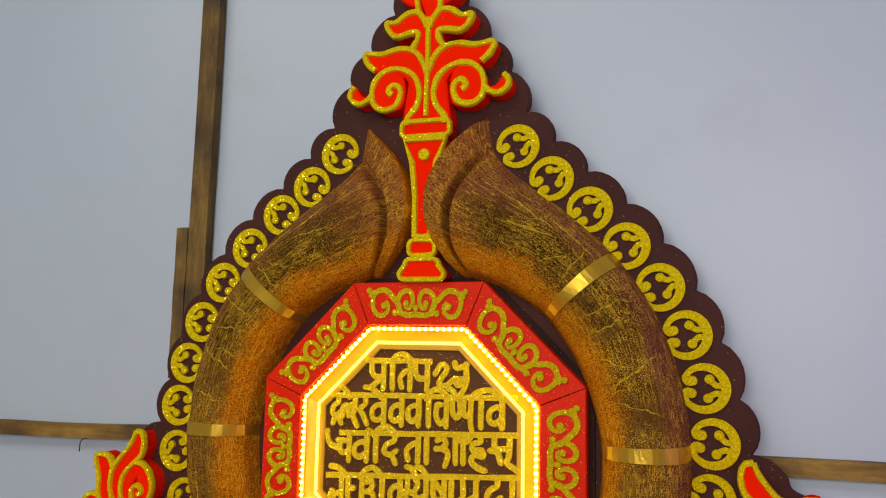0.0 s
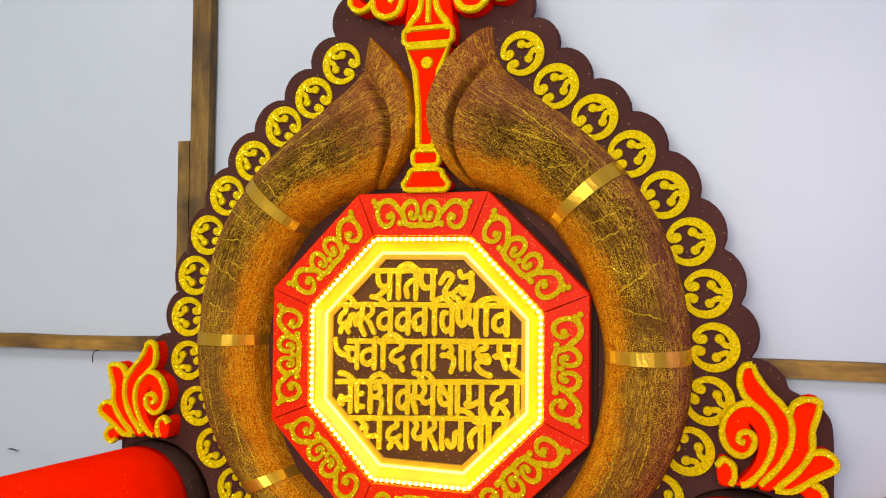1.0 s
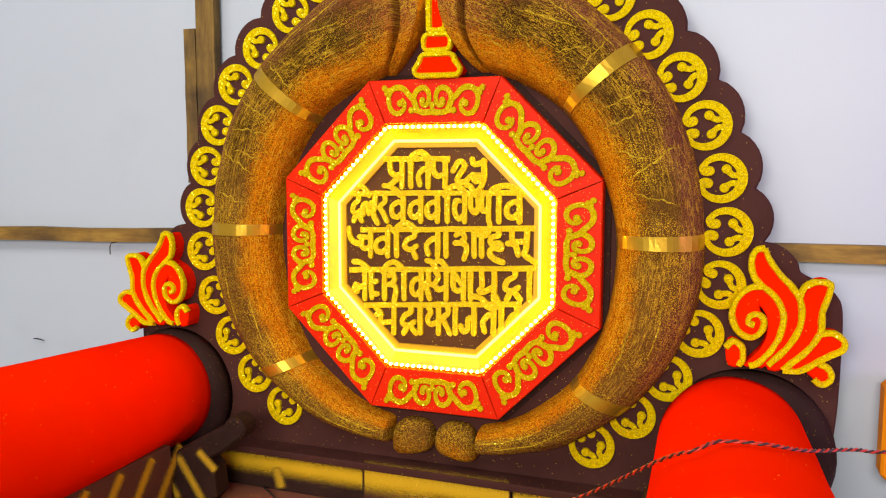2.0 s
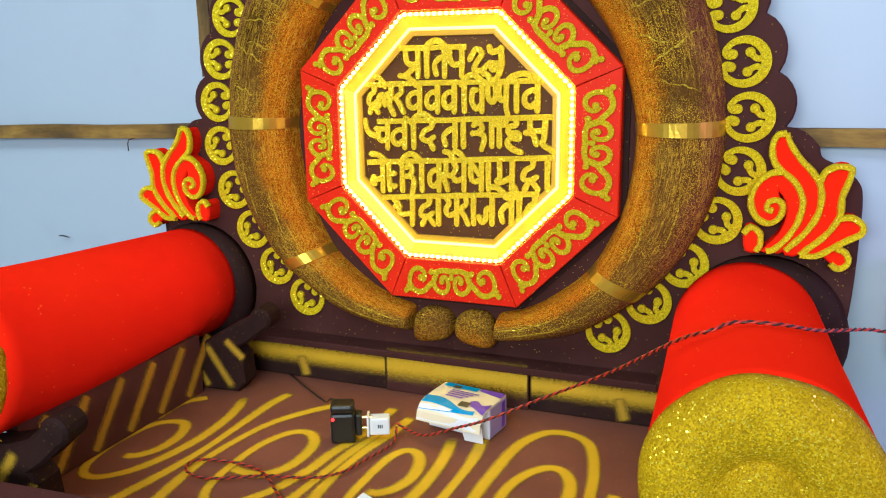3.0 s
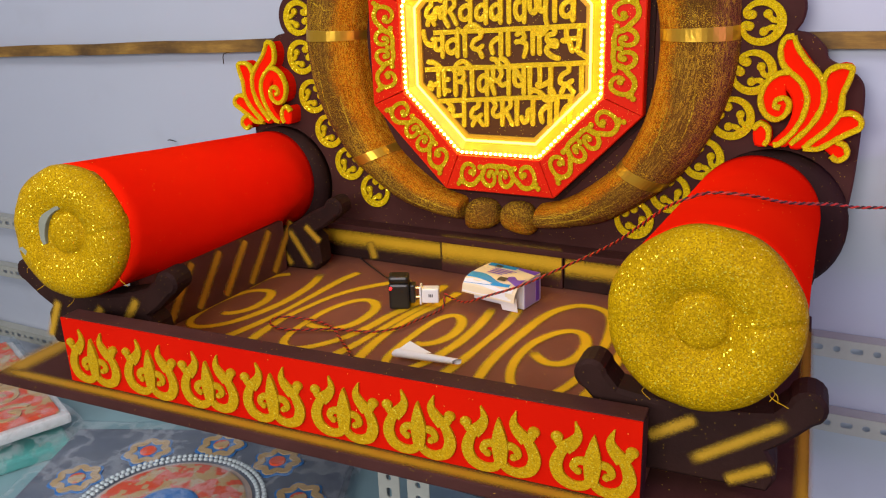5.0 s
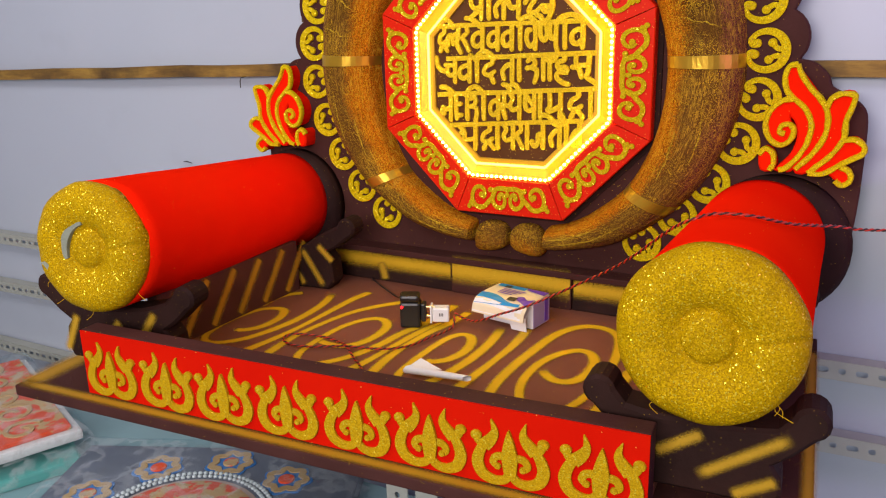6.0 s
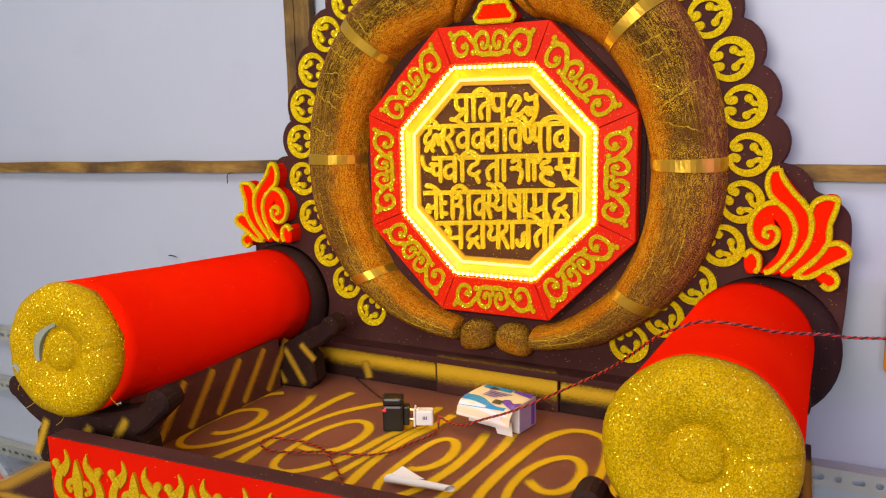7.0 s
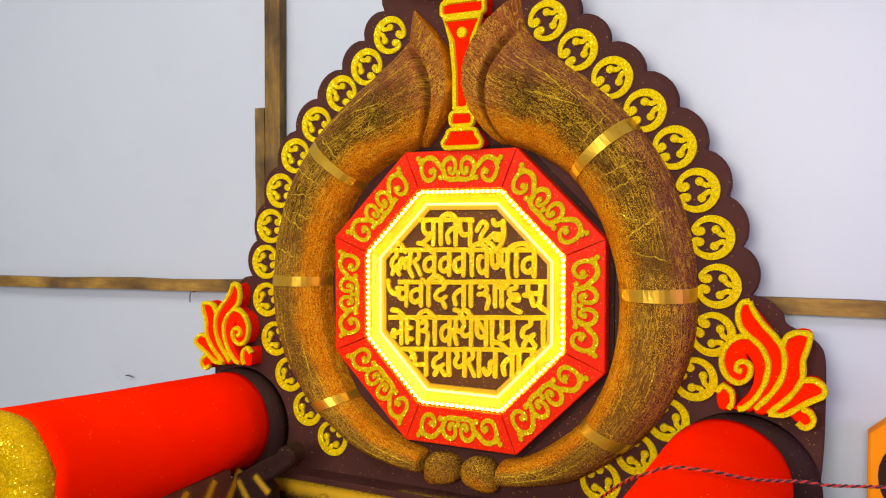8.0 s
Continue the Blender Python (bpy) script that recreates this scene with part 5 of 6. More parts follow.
bolster((-0.459, -0.668, 0.957), (-0.556, -0.058, 0.902), 0.1080, "red cylindrical arm bolster, its gold end disc peeled", True)
bolster((0.503, -0.610, 0.950), (0.480, -0.058, 0.919), 0.1045, "red cylindrical arm bolster with a whole gold end disc", False)


# ---- what lies on the seat ----


def adapter():
    root = tagged(empty("power_adapter", pose(-0.103, -0.270, SEAT + 0.002, 0, 0, 24)), "small black power adapter standing on the seat", "adapter")
    bm = bmesh.new()
    box(bm, -0.0195, 0.0195, -0.017, 0.017, 0.0, 0.050, 0.005)
    box(bm, -0.0190, 0.0180, -0.0160, 0.0160, 0.0502, 0.0640, 0.005)
    part("case", bm, plain("black_plastic", (0.012, 0.012, 0.013), 0.35, vary=0.3), root)
    bm = bmesh.new()
    box(bm, 0.0197, 0.0295, -0.011, 0.011, 0.010, 0.046, 0.003)
    part("nose", bm, plain("black_plastic_nose", (0.015, 0.015, 0.016), 0.4, vary=0.3), root)
    for z in (0.019, 0.037):
        bm = bmesh.new()
        tube(bm, [(0.0295, 0, z), (0.046, 0, z)], 0.0024, 8)
        part("pin", bm, plain("brass_pin", (0.55, 0.42, 0.2), 0.3, 0.9), root, "brass pin")
    bm = bmesh.new()
    made = bmesh.ops.create_uvsphere(bm, u_segments=10, v_segments=6, radius=0.0028, matrix=Matrix.Translation((-0.0150, -0.0172, 0.042)))
    part("pilot_lamp", bm, glow("red_pilot", (1.0, 0.01, 0.01), 7.0), root, "glowing red pilot lamp")
    return root


adapter()

plug = tagged(empty("plug_socket", pose(-0.0515, -0.247, SEAT + 0.010, 0, 0, 24)), "small white two-pin plug socket", "plug")
bm = bmesh.new()
box(bm, -0.015, 0.017, -0.011, 0.011, 0.002, 0.030, 0.003)
part("body", bm, plain("white_plastic", (0.78, 0.79, 0.80), 0.35), plug)
bm = bmesh.new()
box(bm, -0.019, -0.0152, -0.013, 0.013, 0.000, 0.034, 0.0018)
part("flange", bm, plain("white_plastic_rim", (0.76, 0.77, 0.78), 0.35), plug)
bm = bmesh.new()
for dx in (-0.003, 0.0, 0.003):
    box(bm, 0.002 + dx - 0.0009, 0.002 + dx + 0.0009, -0.0116, -0.0111, 0.014, 0.020)
part("marking", bm, plain("grey_ink", (0.08, 0.08, 0.09), 0.6), plug, "small grey marking")


def twisted(name, pts, label, pitch=0.016, r=0.0013):
    """A red and a black wire wound round each other."""
    path = spline(pts, 12)
    root = tagged(empty(name, Matrix.Translation(path[0])), label, "cable")
    lengths = [0.0]
    for a, b in zip(path, path[1:]):
        lengths.append(lengths[-1] + (b - a).length)
    n = max(24, int(lengths[-1] / 0.0030))
    fine, j = [], 0
    for i in range(n + 1):
        d = lengths[-1] * i / n
        while j < len(path) - 2 and lengths[j + 1] < d:
            j += 1
        seg = lengths[j + 1] - lengths[j]
        fine.append((path[j].lerp(path[j + 1], (d - lengths[j]) / seg if seg else 0), d))
    for k, (colour, text) in enumerate((((0.58, 0.030, 0.011), "red wire"), ((0.035, 0.012, 0.010), "black wire"))):
        bm = bmesh.new()
        out = []
        for i, (p, d) in enumerate(fine):
            t = (fine[min(i + 1, n)][0] - fine[max(i - 1, 0)][0]).normalized()
            u = t.cross(Vector((0, 0, 1)))
            u = u.normalized() if u.length > 1e-4 else Vector((1, 0, 0))
            v = u.cross(t)
            a = 2 * math.pi * d / pitch + math.pi * k
            out.append(p + (u * math.cos(a) + v * math.sin(a)) * r * 0.95 - path[0])
        tube(bm, out, r, 6)
        part("strand", bm, plain("wire_" + str(k), colour, 0.35, vary=0.3), root, text, True)
    return root


twisted("cable", [(-0.026, -0.236, SEAT + 0.027), (-0.006, -0.245, SEAT + 0.024), (0.040, -0.278, SEAT + 0.036), (0.095, -0.294, SEAT + 0.064), (0.146, -0.300, 0.824),
                  (0.217, -0.305, 0.865), (0.324, -0.350, 0.938), (0.410, -0.430, 1.018), (0.4455, -0.462, 1.044), (0.470, -0.440, 1.0495), (0.5145, -0.430, 1.0485), (0.557, -0.382, 1.031),
                  (0.610, -0.320, 1.018), (0.668, -0.280, 1.009), (0.95, -0.12, 1.0), (1.4, 0.0, 1.03)], "twisted red and black wire drawn over the bolster")
twisted("cable", [(-0.026, -0.238, SEAT + 0.022), (-0.023, -0.250, SEAT + 0.0065), (-0.024, -0.284, SEAT + 0.0065), (-0.037, -0.327, SEAT + 0.0065), (-0.048, -0.365, SEAT + 0.0065),
                  (-0.072, -0.394, SEAT + 0.0065), (-0.105, -0.408, SEAT + 0.0065), (-0.150, -0.418, SEAT + 0.0065), (-0.182, -0.434, SEAT + 0.0065), (-0.213, -0.450, SEAT + 0.0065),
                  (-0.245, -0.455, SEAT + 0.0065), (-0.271, -0.446, SEAT + 0.0065), (-0.281, -0.428, SEAT + 0.0065), (-0.274, -0.413, SEAT + 0.0065), (-0.251, -0.405, SEAT + 0.0065),
                  (-0.208, -0.401, SEAT + 0.0065), (-0.175, -0.407, SEAT + 0.0065), (-0.141, -0.429, SEAT + 0.0110), (-0.109, -0.455, SEAT + 0.0065), (-0.081, -0.477, SEAT + 0.0065),
                  (-0.064, -0.497, SEAT + 0.0065), (-0.062, -0.524, SEAT + 0.0065)], "loop of twisted red and black wire lying on the seat")
bm = bmesh.new()
tube(bm, spline([(-0.118, -0.262, SEAT + 0.062), (-0.145, -0.235, SEAT + 0.050), (-0.195, -0.170, SEAT + 0.012), (-0.270, -0.110, SEAT + 0.004), (-0.33, -0.066, SEAT + 0.004)], 8), 0.0016, 6)
tagged(part("thin_cable", bm, plain("black_wire", (0.015, 0.012, 0.012), 0.4), None, "", True), "thin black wire from the adapter to the back", "cable")


def carton():
    root = tagged(empty("carton", pose(0.064, -0.164, SEAT + 0.002, 0, 0, -9) @ Matrix.Diagonal((1, 0.92, 1.12, 1))), "small printed carton, white, blue and violet, one flap open", "carton")
    cream = plain("carton_cream", (0.80, 0.69, 0.46), 0.45, vary=0.08)
    white = plain("carton_white", (0.78, 0.78, 0.80), 0.45, vary=0.06)
    blue = plain("carton_blue", (0.008, 0.26, 0.58), 0.4, vary=0.1)
    violet = plain("carton_violet", (0.16, 0.06, 0.50), 0.4, vary=0.1)
    dark = plain("carton_dark", (0.05, 0.045, 0.03), 0.5)
    bm = bmesh.new()
    box(bm, -0.056, 0.056, -0.024, 0.040, 0.0, 0.0462, 0.0012)
    body = part("body", bm, white, root)
    bm = bmesh.new()
    rows = [(0.040, 0.0470), (0.0, 0.0474), (-0.034, 0.0466), (-0.050, 0.043), (-0.060, 0.034), (-0.064, 0.022)]
    for (y0, z0), (y1, z1) in zip(rows, rows[1:]):
        for dz in (0.0, 0.0012):
            bm.faces.new([bm.verts.new(p) for p in ((-0.058, y0, z0 + dz), (0.057, y0, z0 + dz), (0.057, y1, z1 + dz), (-0.058, y1, z1 + dz))])
    lid = part("lid", bm, cream, root, "cream printed lid with blue and violet bands")

    def on_lid(x, y):
        for (y0, z0), (y1, z1) in zip(rows, rows[1:]):
            if y1 <= y <= y0:
                return Vector((x, y, z0 + (z1 - z0) * (y0 - y) / (y0 - y1) + 0.0019))
        return Vector((x, y, rows[-1][1] + 0.0019))

    def band(name, mat, lo, hi, x0, x1, up=0.0):
        bm = bmesh.new()
        n = 14
        prev = None
        for i in range(n + 1):
            x = x0 + (x1 - x0) * i / n
            a, b = on_lid(x, lo(i / n)), on_lid(x, hi(i / n))
            m = on_lid(x, (lo(i / n) + hi(i / n)) / 2)
            row = [bm.verts.new(p + Vector((0, 0, up))) for p in (a, m, b)]
            if prev:
                for k in range(2):
                    bm.faces.new((prev[k], row[k], row[k + 1], prev[k + 1]))
            prev = row
        part(name, bm, mat, lid)

    band("white_edge", white, lambda t: -0.0638, lambda t: -0.052 + 0.004 * math.sin(6 * t), -0.057, 0.050)
    band("blue_wave", blue, lambda t: -0.058 + 0.006 * t, lambda t: -0.026 - 0.016 * t + 0.007 * math.sin(6 * t), -0.057, 0.040, 0.0004)
    band("violet_wave", violet, lambda t: -0.030 - 0.02 * t, lambda t: -0.018 + 0.006 * math.sin(7 * t), 0.020, 0.056, 0.0008)
    band("blue_band", blue, lambda t: 0.024, lambda t: 0.0395, -0.052, 0.010, 0.0004)
    band("violet_band", violet, lambda t: 0.030 - 0.012 * t, lambda t: 0.0395, 0.012, 0.056, 0.0004)
    band("picture", dark, lambda t: -0.040, lambda t: -0.024, 0.006, 0.024, 0.0012)
    band("picture", dark, lambda t: 0.020, lambda t: 0.032, -0.034, -0.020, 0.0012)
    for k in range(4):
        band("print_line", violet, lambda t, k=k: 0.010 - 0.008 * k, lambda t, k=k: 0.0135 - 0.008 * k, -0.030, 0.020 - 0.006 * k, 0.0008)
    bm = bmesh.new()
    plate(bm, [(-0.023, 0.002), (0.039, 0.002), (0.039, 0.045), (-0.023, 0.045)], 0.0, -0.0006)
    ob = part("violet_side", bm, plain("carton_lilac", (0.42, 0.34, 0.62), 0.45), body, "lilac printed side")
    ob.matrix_local = pose(0.0564, 0, 0, 0, 0, 90)
    bm = bmesh.new()
    plate(bm, [(-0.006, 0.004), (0.006, 0.004), (0.006, 0.043), (-0.006, 0.043)], 0.0, -0.0009)
    ob = part("violet_bar", bm, violet, body)
    ob.matrix_local = pose(0.0566, 0.026, 0, 0, 0, 90)
    bm = bmesh.new()
    plate(bm, [(-0.012, 0.0), (0.020, 0.0), (0.020, 0.026), (-0.018, 0.026)], 0.0, -0.001)
    ob = part("flap", bm, white, root, "white end flap hanging open")
    ob.matrix_local = pose(0.036, -0.048, 0.002, 12, 0, 3)
    return root


carton()

# rolled scrap of paper
bm = bmesh.new()
prof = []
for i in range(22):
    a = radians(-60 + 25 * i)
    rr = 0.0075 - 0.00014 * i
    prof.append((rr * math.cos(a), rr * math.sin(a)))
prev = None
for k in range(7):
    t = k / 6
    x = -0.052 + 0.104 * t
    s = 1.25 - 0.45 * t
    row = [bm.verts.new((x + (0.006 * math.sin(i * 0.5) if k in (0, 6) else 0), p[0] * s, 0.0085 + p[1] * s * 0.95)) for i, p in enumerate(prof)]
    if prev:
        for i in range(len(prof) - 1):
            bm.faces.new((prev[i], prev[i + 1], row[i + 1], row[i]))
    prev = row
# its loose corner stands up at one end
flap = [[bm.verts.new((-0.050 + 0.045 * i / 4 + 0.004 * j, 0.001 + 0.007 * j * (1 - i / 5), 0.0150 + 0.0024 * j * (1 - i / 4) ** 1.2)) for j in range(4)] for i in range(5)]
for a, b in zip(flap, flap[1:]):
    for j in range(3):
        bm.faces.new((a[j], a[j + 1], b[j + 1], b[j]))
ob = tagged(part("paper_roll", bm, plain("white_paper", (0.80, 0.80, 0.78), 0.7, vary=0.05), None, "", True), "loosely rolled scrap of white paper", "paper")
ob.matrix_world = pose(0.058, -0.458, SEAT + 0.0025, 0, 0, 6)

# small dark mark on the sheet, built as a thin strand
bm = bmesh.new()
tube(bm, spline([(-0.995, 0.040, 0.947), (-0.98, 0.038, 0.949), (-0.962, 0.040, 0.945)], 4), lambda t: 0.0018 * math.sin(math.pi * (0.1 + 0.8 * t)), 5)
tagged(part("sheet_mark", bm, plain("dark_mark", (0.04, 0.04, 0.05), 0.8)), "short dark mark on the white sheet, built as a thin strand", "thread")

# ---- slotted steel rack ----
STEEL = plain("galvanised_steel", (0.47, 0.50, 0.44), 0.5, 0.15, 0.3, 18.0, 0.2)


def slotted_bar(length, width=0.036, pitch=0.032):
    """An angle bar along x: a face with slots through it, and a plain top flange."""
    bm = bmesh.new()
    n = int(length / pitch)
    for i in range(n):
        x0 = -length / 2 + i * pitch
        x1 = x0 + pitch
        long_slot = i % 2 == 0
        a, b = x0 + (0.006 if long_slot else 0.010), x1 - (0.006 if long_slot else 0.010)
        z0, z1, h0, h1 = -width / 2, width / 2, -0.0055, 0.0055
        for y in (0.0, 0.002):
            o = [bm.verts.new((x, y, z)) for x, z in ((x0, z0), (x1, z0), (x1, z1), (x0, z1))]
            m = 0.003
            h = [bm.verts.new((x, y, z)) for x, z in ((a, h0 + m), (a + m, h0), (b - m, h0), (b, h0 + m), (b, h1 - m), (b - m, h1), (a + m, h1), (a, h1 - m))]
            for f in ((o[0], o[1], h[2], h[1]), (o[1], h[3], h[2]), (o[1], o[2], h[4], h[3]), (o[2], h[5], h[4]), (o[2], o[3], h[6], h[5]), (o[3], h[7], h[6]), (o[3], o[0], h[0], h[7]), (o[0], h[1], h[0])):
                bm.faces.new(f)
    box(bm, -length / 2, length / 2, 0.0021, 0.034, width / 2 - 0.002, width / 2)
    return bm


rack = tagged(empty("slotted_rack", Matrix.Translation((0, 0, 0))), "grey galvanised rack of slotted angle bars", "rack")
for z, y, tilt in ((0.6645, 0.004, -0.5), (0.509, 0.004, -1.0), (0.275, 0.004, -0.6)):
    part("rail", slotted_bar(5.4), STEEL, rack, "", False, pose(-0.3, y, z, 0, tilt, 0))
for x, y, yaw in ((-0.072, -0.395, 0), (-0.010, -0.393, 0), (-0.60, -0.02, 0), (0.10, -0.02, 0)):
    part("upright", slotted_bar(0.62, 0.046), STEEL, rack, "", False, pose(x, y, 0.326, 0, -90, yaw))
bm = bmesh.new()
for y in (-0.64, -0.40, -0.08):
    box(bm, -0.58, 0.58, y, y + 0.034, 0.6600, 0.6990, 0.001)
part("shelf_bar", bm, STEEL, rack, "steel bars under the base board")
bm = bmesh.new()
box(bm, -2.0, 0.64, -0.98, -0.14, 0.243, 0.260, 0.002)
part("lower_shelf", bm, plain("shelf_laminate", (0.25, 0.43, 0.47), 0.3, vary=0.3, scale=7.0), rack, "blue-grey lower shelf")

# ---- packets stored under the throne ----
TEAL = plain("teal_card", (0.10, 0.46, 0.42), 0.45, vary=0.3, scale=8.0)
RED_PRINT = painted("red_print", (0.70, 0.050, 0.014), (0.82, 0.10, 0.03), 0.05, (0.8, 0.6, 0.15), 0.4, 0.1, 12.0)
BLUE_PRINT = plain("blue_print", (0.014, 0.20, 0.60), 0.4, vary=0.3)
TAN_PRINT = painted("tan_print", (0.42, 0.28, 0.12), (0.52, 0.36, 0.18), 0.06, (0.85, 0.7, 0.3), 0.5, 0.1, 14.0)
PALE_PRINT = plain("pale_print", (0.62, 0.46, 0.38), 0.45, vary=0.3, scale=30.0)


def blotched():
    """Orange-red print broken by ragged tan figures."""
    mat, nt, b = material("blotched_print")
    vec = coords(nt)
    edge = ramp(nt, noise_tex(nt, vec, 17.0, 4, 0.6), [(0.50, (0, 0, 0)), (0.54, (1, 1, 1))])
    red = mix(nt, noise_tex(nt, vec, 40.0, 3), (0.62, 0.045, 0.012), (0.78, 0.10, 0.02))
    tan = mix(nt, noise_tex(nt, vec, 60.0, 3), (0.40, 0.26, 0.10), (0.60, 0.42, 0.20))
    nt.links.new(mix(nt, edge, red, tan), b.inputs["Base Color"])
    b.inputs["Roughness"].default_value = 0.4
    return mat


BLOTCH_PRINT = blotched()
WHITE_CARD = plain("white_card", (0.70, 0.72, 0.72), 0.5, vary=0.1)
BEADS = plain("pearl_beads", (0.62, 0.72, 0.74), 0.25, 0.1)


def film():
    mat, nt, b = material("clear_film")
    vec = coords(nt)
    fold = noise_tex(nt, vec, 9.0, 4)
    trans = node(nt, "ShaderNodeBsdfTransparent", {"Color": (0.93, 0.97, 0.98, 1)})
    gloss = node(nt, "ShaderNodeBsdfGlossy", {"Color": (0.9, 0.95, 1.0, 1), "Roughness": 0.12})
    nt.links.new(bump(nt, fold, 0.8, 0.02), gloss.inputs["Normal"])
    milk = node(nt, "ShaderNodeBsdfDiffuse", {"Color": (0.72, 0.80, 0.80, 1)})
    both = node(nt, "ShaderNodeMixShader", {0: 0.5})
    nt.links.new(gloss.outputs[0], both.inputs[1])
    nt.links.new(milk.outputs[0], both.inputs[2])
    crumple = contour(nt, noise_tex(nt, vec, 6.0, 5, 0.6), 0.5, 0.06)
    fac = mix(nt, 1.0, ramp(nt, fold, [(0.46, (0.02, 0.02, 0.02)), (0.70, (0.13, 0.13, 0.13))]), mix(nt, 1.0, crumple, (0.28, 0.28, 0.28), "MULTIPLY"), "ADD")
    m = node(nt, "ShaderNodeMixShader", {0: fac})
    nt.links.new(trans.outputs[0], m.inputs[1])
    nt.links.new(both.outputs[0], m.inputs[2])
    nt.links.new(m.outputs[0], nt.nodes["Material Output"].inputs["Surface"])
    return mat


FILM = film()


def wrap(root, x0, x1, y0, y1, z):
    """Loose clear film over a packet, with puckered corners."""
    bm = bmesh.new()
    nx, ny = 44, 34
    g = []
    for j in range(ny + 1):
        g.append([])
        for i in range(nx + 1):
            x, y = x0 + (x1 - x0) * i / nx, y0 + (y1 - y0) * j / ny
            edge = min(i, nx - i, j, ny - j)
            drop = 0.0 if edge > 1 else (0.016 if edge == 1 else 0.045)
            g[-1].append(bm.verts.new((x, y, z - drop + 0.008 * noise.noise((x * 14, y * 14, z * 5)) + 0.005 * noise.noise((x * 45, y * 45, z * 9)))))
    for a, b in zip(g, g[1:]):
        for i in range(nx):
            bm.faces.new((a[i], a[i + 1], b[i + 1], b[i]))
    ob = part("clear_wrap", bm, FILM, root, "crinkled clear plastic wrap", True)
    ob.visible_shadow = False


def packet(m, sx, sy, sz, card, label, printed):
    root = tagged(empty("packet", m), label, "packet", "packets under the throne")
    bm = bmesh.new()
    box(bm, -sx / 2, sx / 2, -sy / 2, sy / 2, 0.0, sz, 0.008)
    part("card", bm, card, root)
    if printed:
        bm = bmesh.new()
        box(bm, -sx / 2 + 0.02, sx / 2 - 0.02, -sy / 2 + 0.02, sy / 2 - 0.02, sz, sz + 0.012, 0.004)
        part("print", bm, BLOTCH_PRINT, root, "red print with gold curls")
        bm = bmesh.new()
        for k in range(10):
            cx, cy = sx * (-0.38 + 0.19 * (k % 5)), sy * (-0.22 + 0.42 * (k // 5))
            pts = spiral(cx, cy, 0.05, 0.012, k * 1.1, 1.2 if k % 2 else -1.2, 18)
            ribbon(bm, pts, 0.012, 0.0, -0.004)
        ob = part("curl", bm, TAN_PRINT, root, "raised gold curls")
        ob.matrix_local = pose(0, 0, sz + 0.0115, -90, 0, 0) @ Matrix.Diagonal((1, 1, -1, 1))
    wrap(root, -sx / 2 - 0.02, sx / 2 + 0.02, -sy / 2 - 0.02, sy / 2 + 0.02, sz + 0.028)
    return root


packet(pose(-1.345, -0.469, 0.2605, 0, 0, -26), 0.60, 0.44, 0.030, TEAL, "teal wrapped packet at the bottom of a stack", False)
packet(pose(-1.350, -0.466, 0.3235, 0, 0, -22), 0.58, 0.43, 0.026, WHITE_CARD, "white and red packet with gold curls on a stack", True)
packet(pose(-1.20, -0.84, 0.2605, 0, 0, -12), 0.34, 0.26, 0.030, TEAL, "teal wrapped packet lying on the shelf", False)


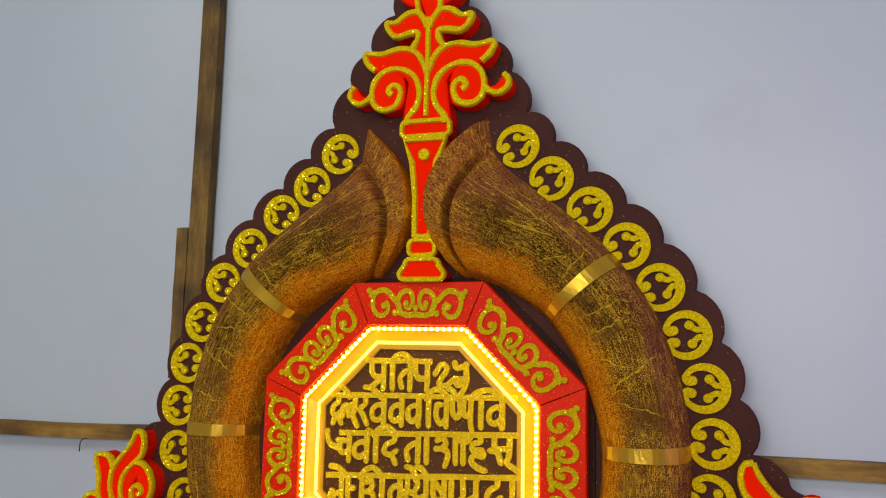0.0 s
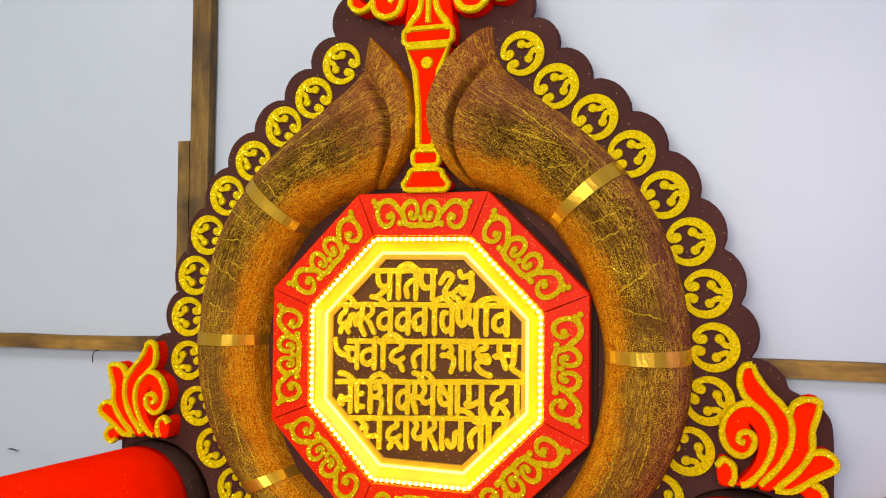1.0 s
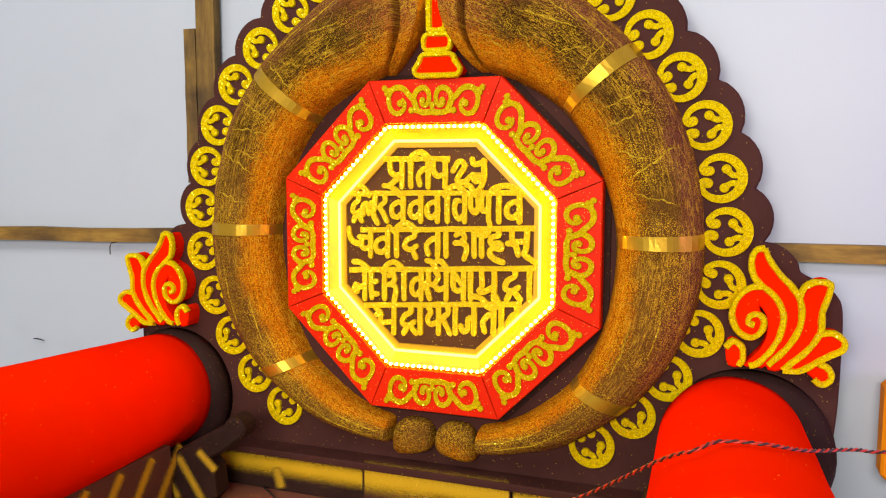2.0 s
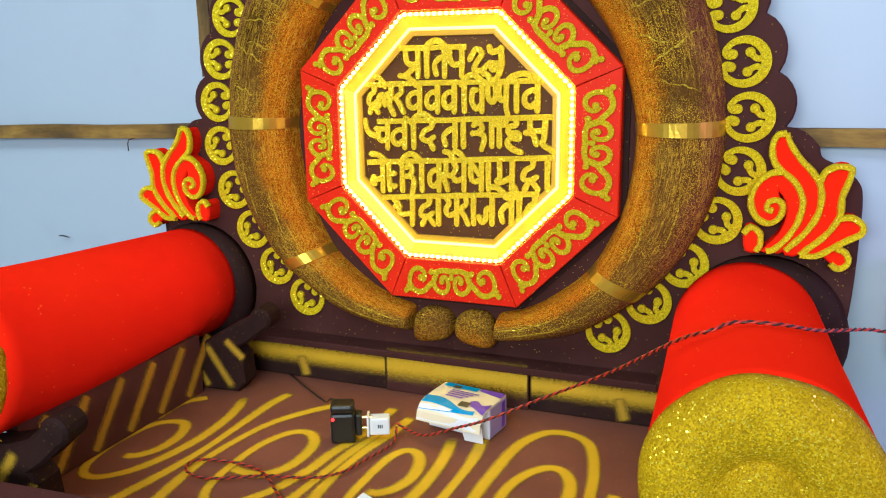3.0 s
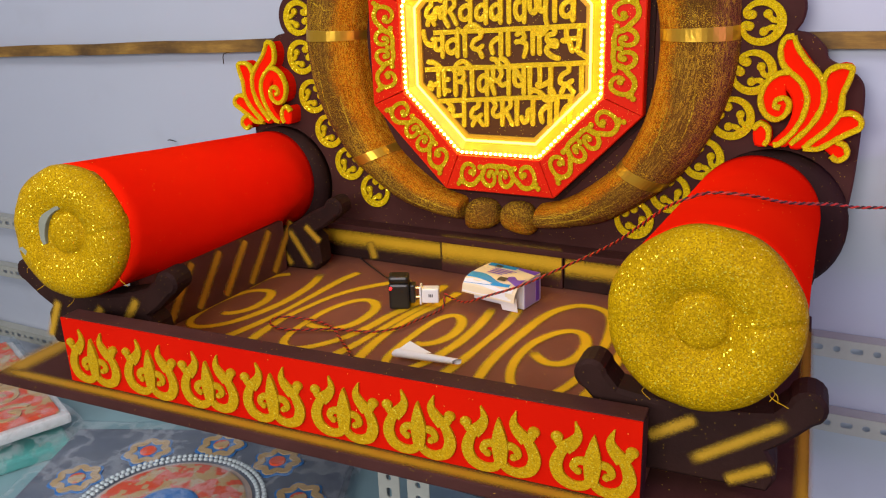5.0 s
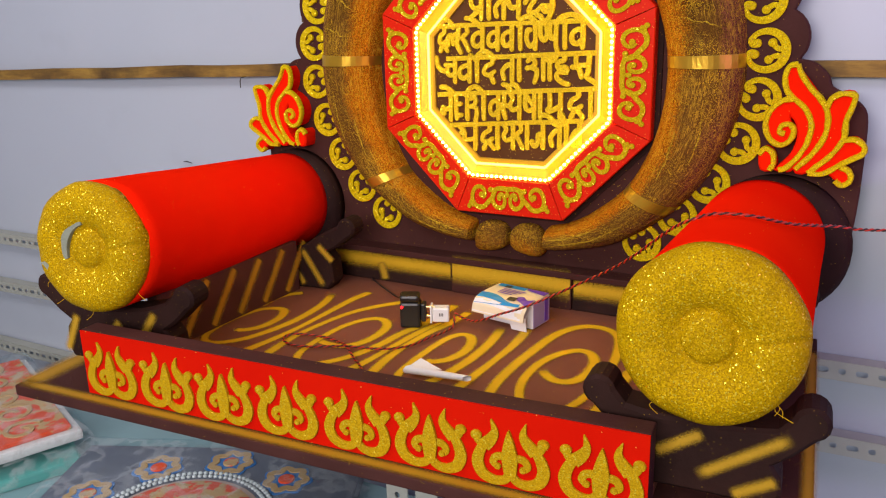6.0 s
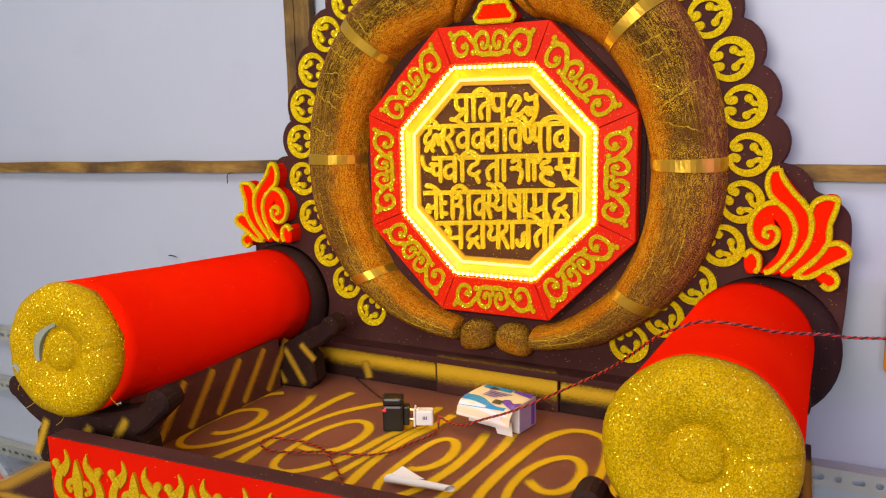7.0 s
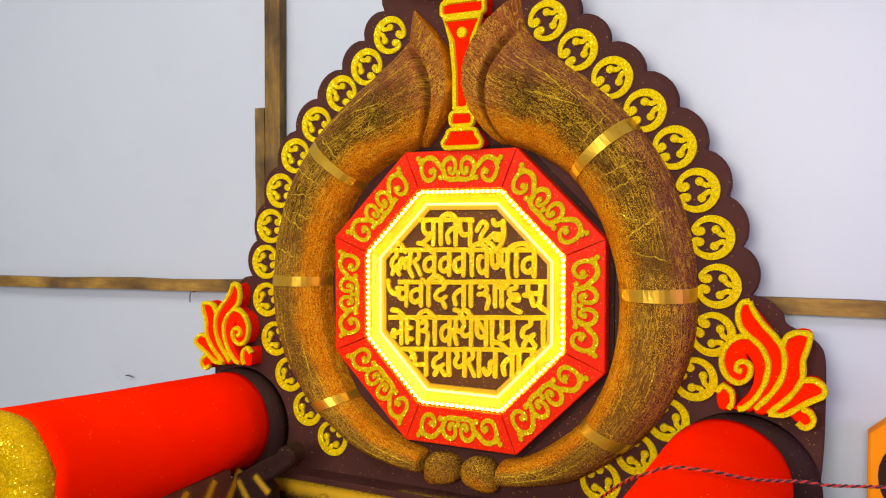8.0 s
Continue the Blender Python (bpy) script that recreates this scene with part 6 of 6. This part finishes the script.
def mandala():
    """A round printed plaque on a wrapped board."""
    root = tagged(empty("plaque_packet", pose(-0.548, -0.478, 0.2605, 0, 0, 24) @ Matrix.Diagonal((0.73, 0.73, 0.55, 1))), "wrapped board with a round red plaque and beaded ring", "packet", "packets under the throne")
    bm = bmesh.new()
    box(bm, -0.50, 0.46, -0.42, 0.40, 0.0, 0.070, 0.006)
    part("board", bm, plain("slate_board", (0.15, 0.18, 0.24), 0.4, vary=0.5, scale=6.0), root, "slate-grey backing board")

    def disc(name, r, z0, z1, mat, text=""):
        bm = bmesh.new()
        blob(bm, 0.0, 0.0, r, 0.0, -(z1 - z0), 48)
        ob = part(name, bm, mat, root, text)
        ob.matrix_local = Matrix.Translation((-0.02, -0.04, z0)) @ Matrix.Rotation(radians(-90), 4, "X")
        return ob

    disc("plaque_rim", 0.240, 0.0702, 0.080, PALE_PRINT, "pale tan rim")
    disc("plaque", 0.222, 0.0802, 0.086, BLOTCH_PRINT, "round orange-red plaque with tan blotches")
    disc("plaque_centre", 0.092, 0.0862, 0.094, BLUE_PRINT, "blue centre")
    for r in (0.256, 0.274):
        bm = bmesh.new()
        n = int(2 * math.pi * r / 0.017)
        for i in range(n):
            a = 2 * math.pi * i / n
            bmesh.ops.create_icosphere(bm, subdivisions=1, radius=0.0085, matrix=Matrix.Translation((-0.02 + r * math.cos(a), -0.04 + r * math.sin(a), 0.078)))
        part("bead_ring", bm, BEADS, root, "ring of pale beads", True)
    for k in range(10):
        a = 2 * math.pi * (k + 0.3) / 10
        c = Vector((-0.02 + 0.372 * math.cos(a), -0.04 + 0.342 * math.sin(a), 0.0704))
        bm = bmesh.new()
        plate(bm, [((0.076 + 0.008 * math.cos(7 * t)) * math.cos(t), (0.076 + 0.008 * math.cos(7 * t)) * math.sin(t)) for t in (2 * math.pi * i / 42 for i in range(42))], 0.0, -0.005)
        flower = part("flower", bm, BLUE_PRINT, root, "blue flower with gold and red petals", False, Matrix.Translation(c) @ Matrix.Rotation(radians(-90), 4, "X"))
        bm = bmesh.new()
        pts = [((0.056 + 0.008 * math.cos(7 * t)) * math.cos(t), (0.056 + 0.008 * math.cos(7 * t)) * math.sin(t)) for t in (2 * math.pi * i / 42 for i in range(42))]
        ribbon(bm, pts, 0.022, -0.005, -0.010, True)
        part("flower_rim", bm, TAN_PRINT, flower)
        bm = bmesh.new()
        blob(bm, 0, 0, 0.026, -0.005, -0.012, 14)
        part("flower_eye", bm, RED_PRINT if k % 2 else BLOTCH_PRINT, flower)
    wrap(root, -0.55, 0.50, -0.47, 0.45, 0.108)


mandala()

# ---- the orange thing that hangs beside the throne ----
bm = bmesh.new()
plate(bm, [(0.702, 0.868), (0.830, 0.868), (0.846, 0.884), (0.846, 1.012), (0.822, 1.034), (0.712, 1.034), (0.687, 1.012), (0.687, 0.884)], 0.030, -0.010, 0.004)
tag = tagged(part("orange_board", bm, painted("orange_card", (0.80, 0.22, 0.004), (0.86, 0.28, 0.008), 0.004)), "orange eight-sided board with a dark face on the sheet", "board")
bm = bmesh.new()
plate(bm, [(0.7665 + 0.066 * math.cos(a), 0.951 + 0.068 * math.sin(a)) for a in (2 * math.pi * k / 28 for k in range(28))], -0.0105, -0.014)
part("face", bm, DARK, tag, "dark inner face")

# scrap of red thread caught beside the bolster
bm = bmesh.new()
tube(bm, spline([(0.606, -0.028, 0.874), (0.611, -0.034, 0.869), (0.606, -0.036, 0.864), (0.612, -0.030, 0.857)], 5), 0.0016, 6)
tagged(part("thread", bm, plain("red_thread", (0.45, 0.02, 0.02), 0.7)), "scrap of red thread on the maroon panel", "thread")
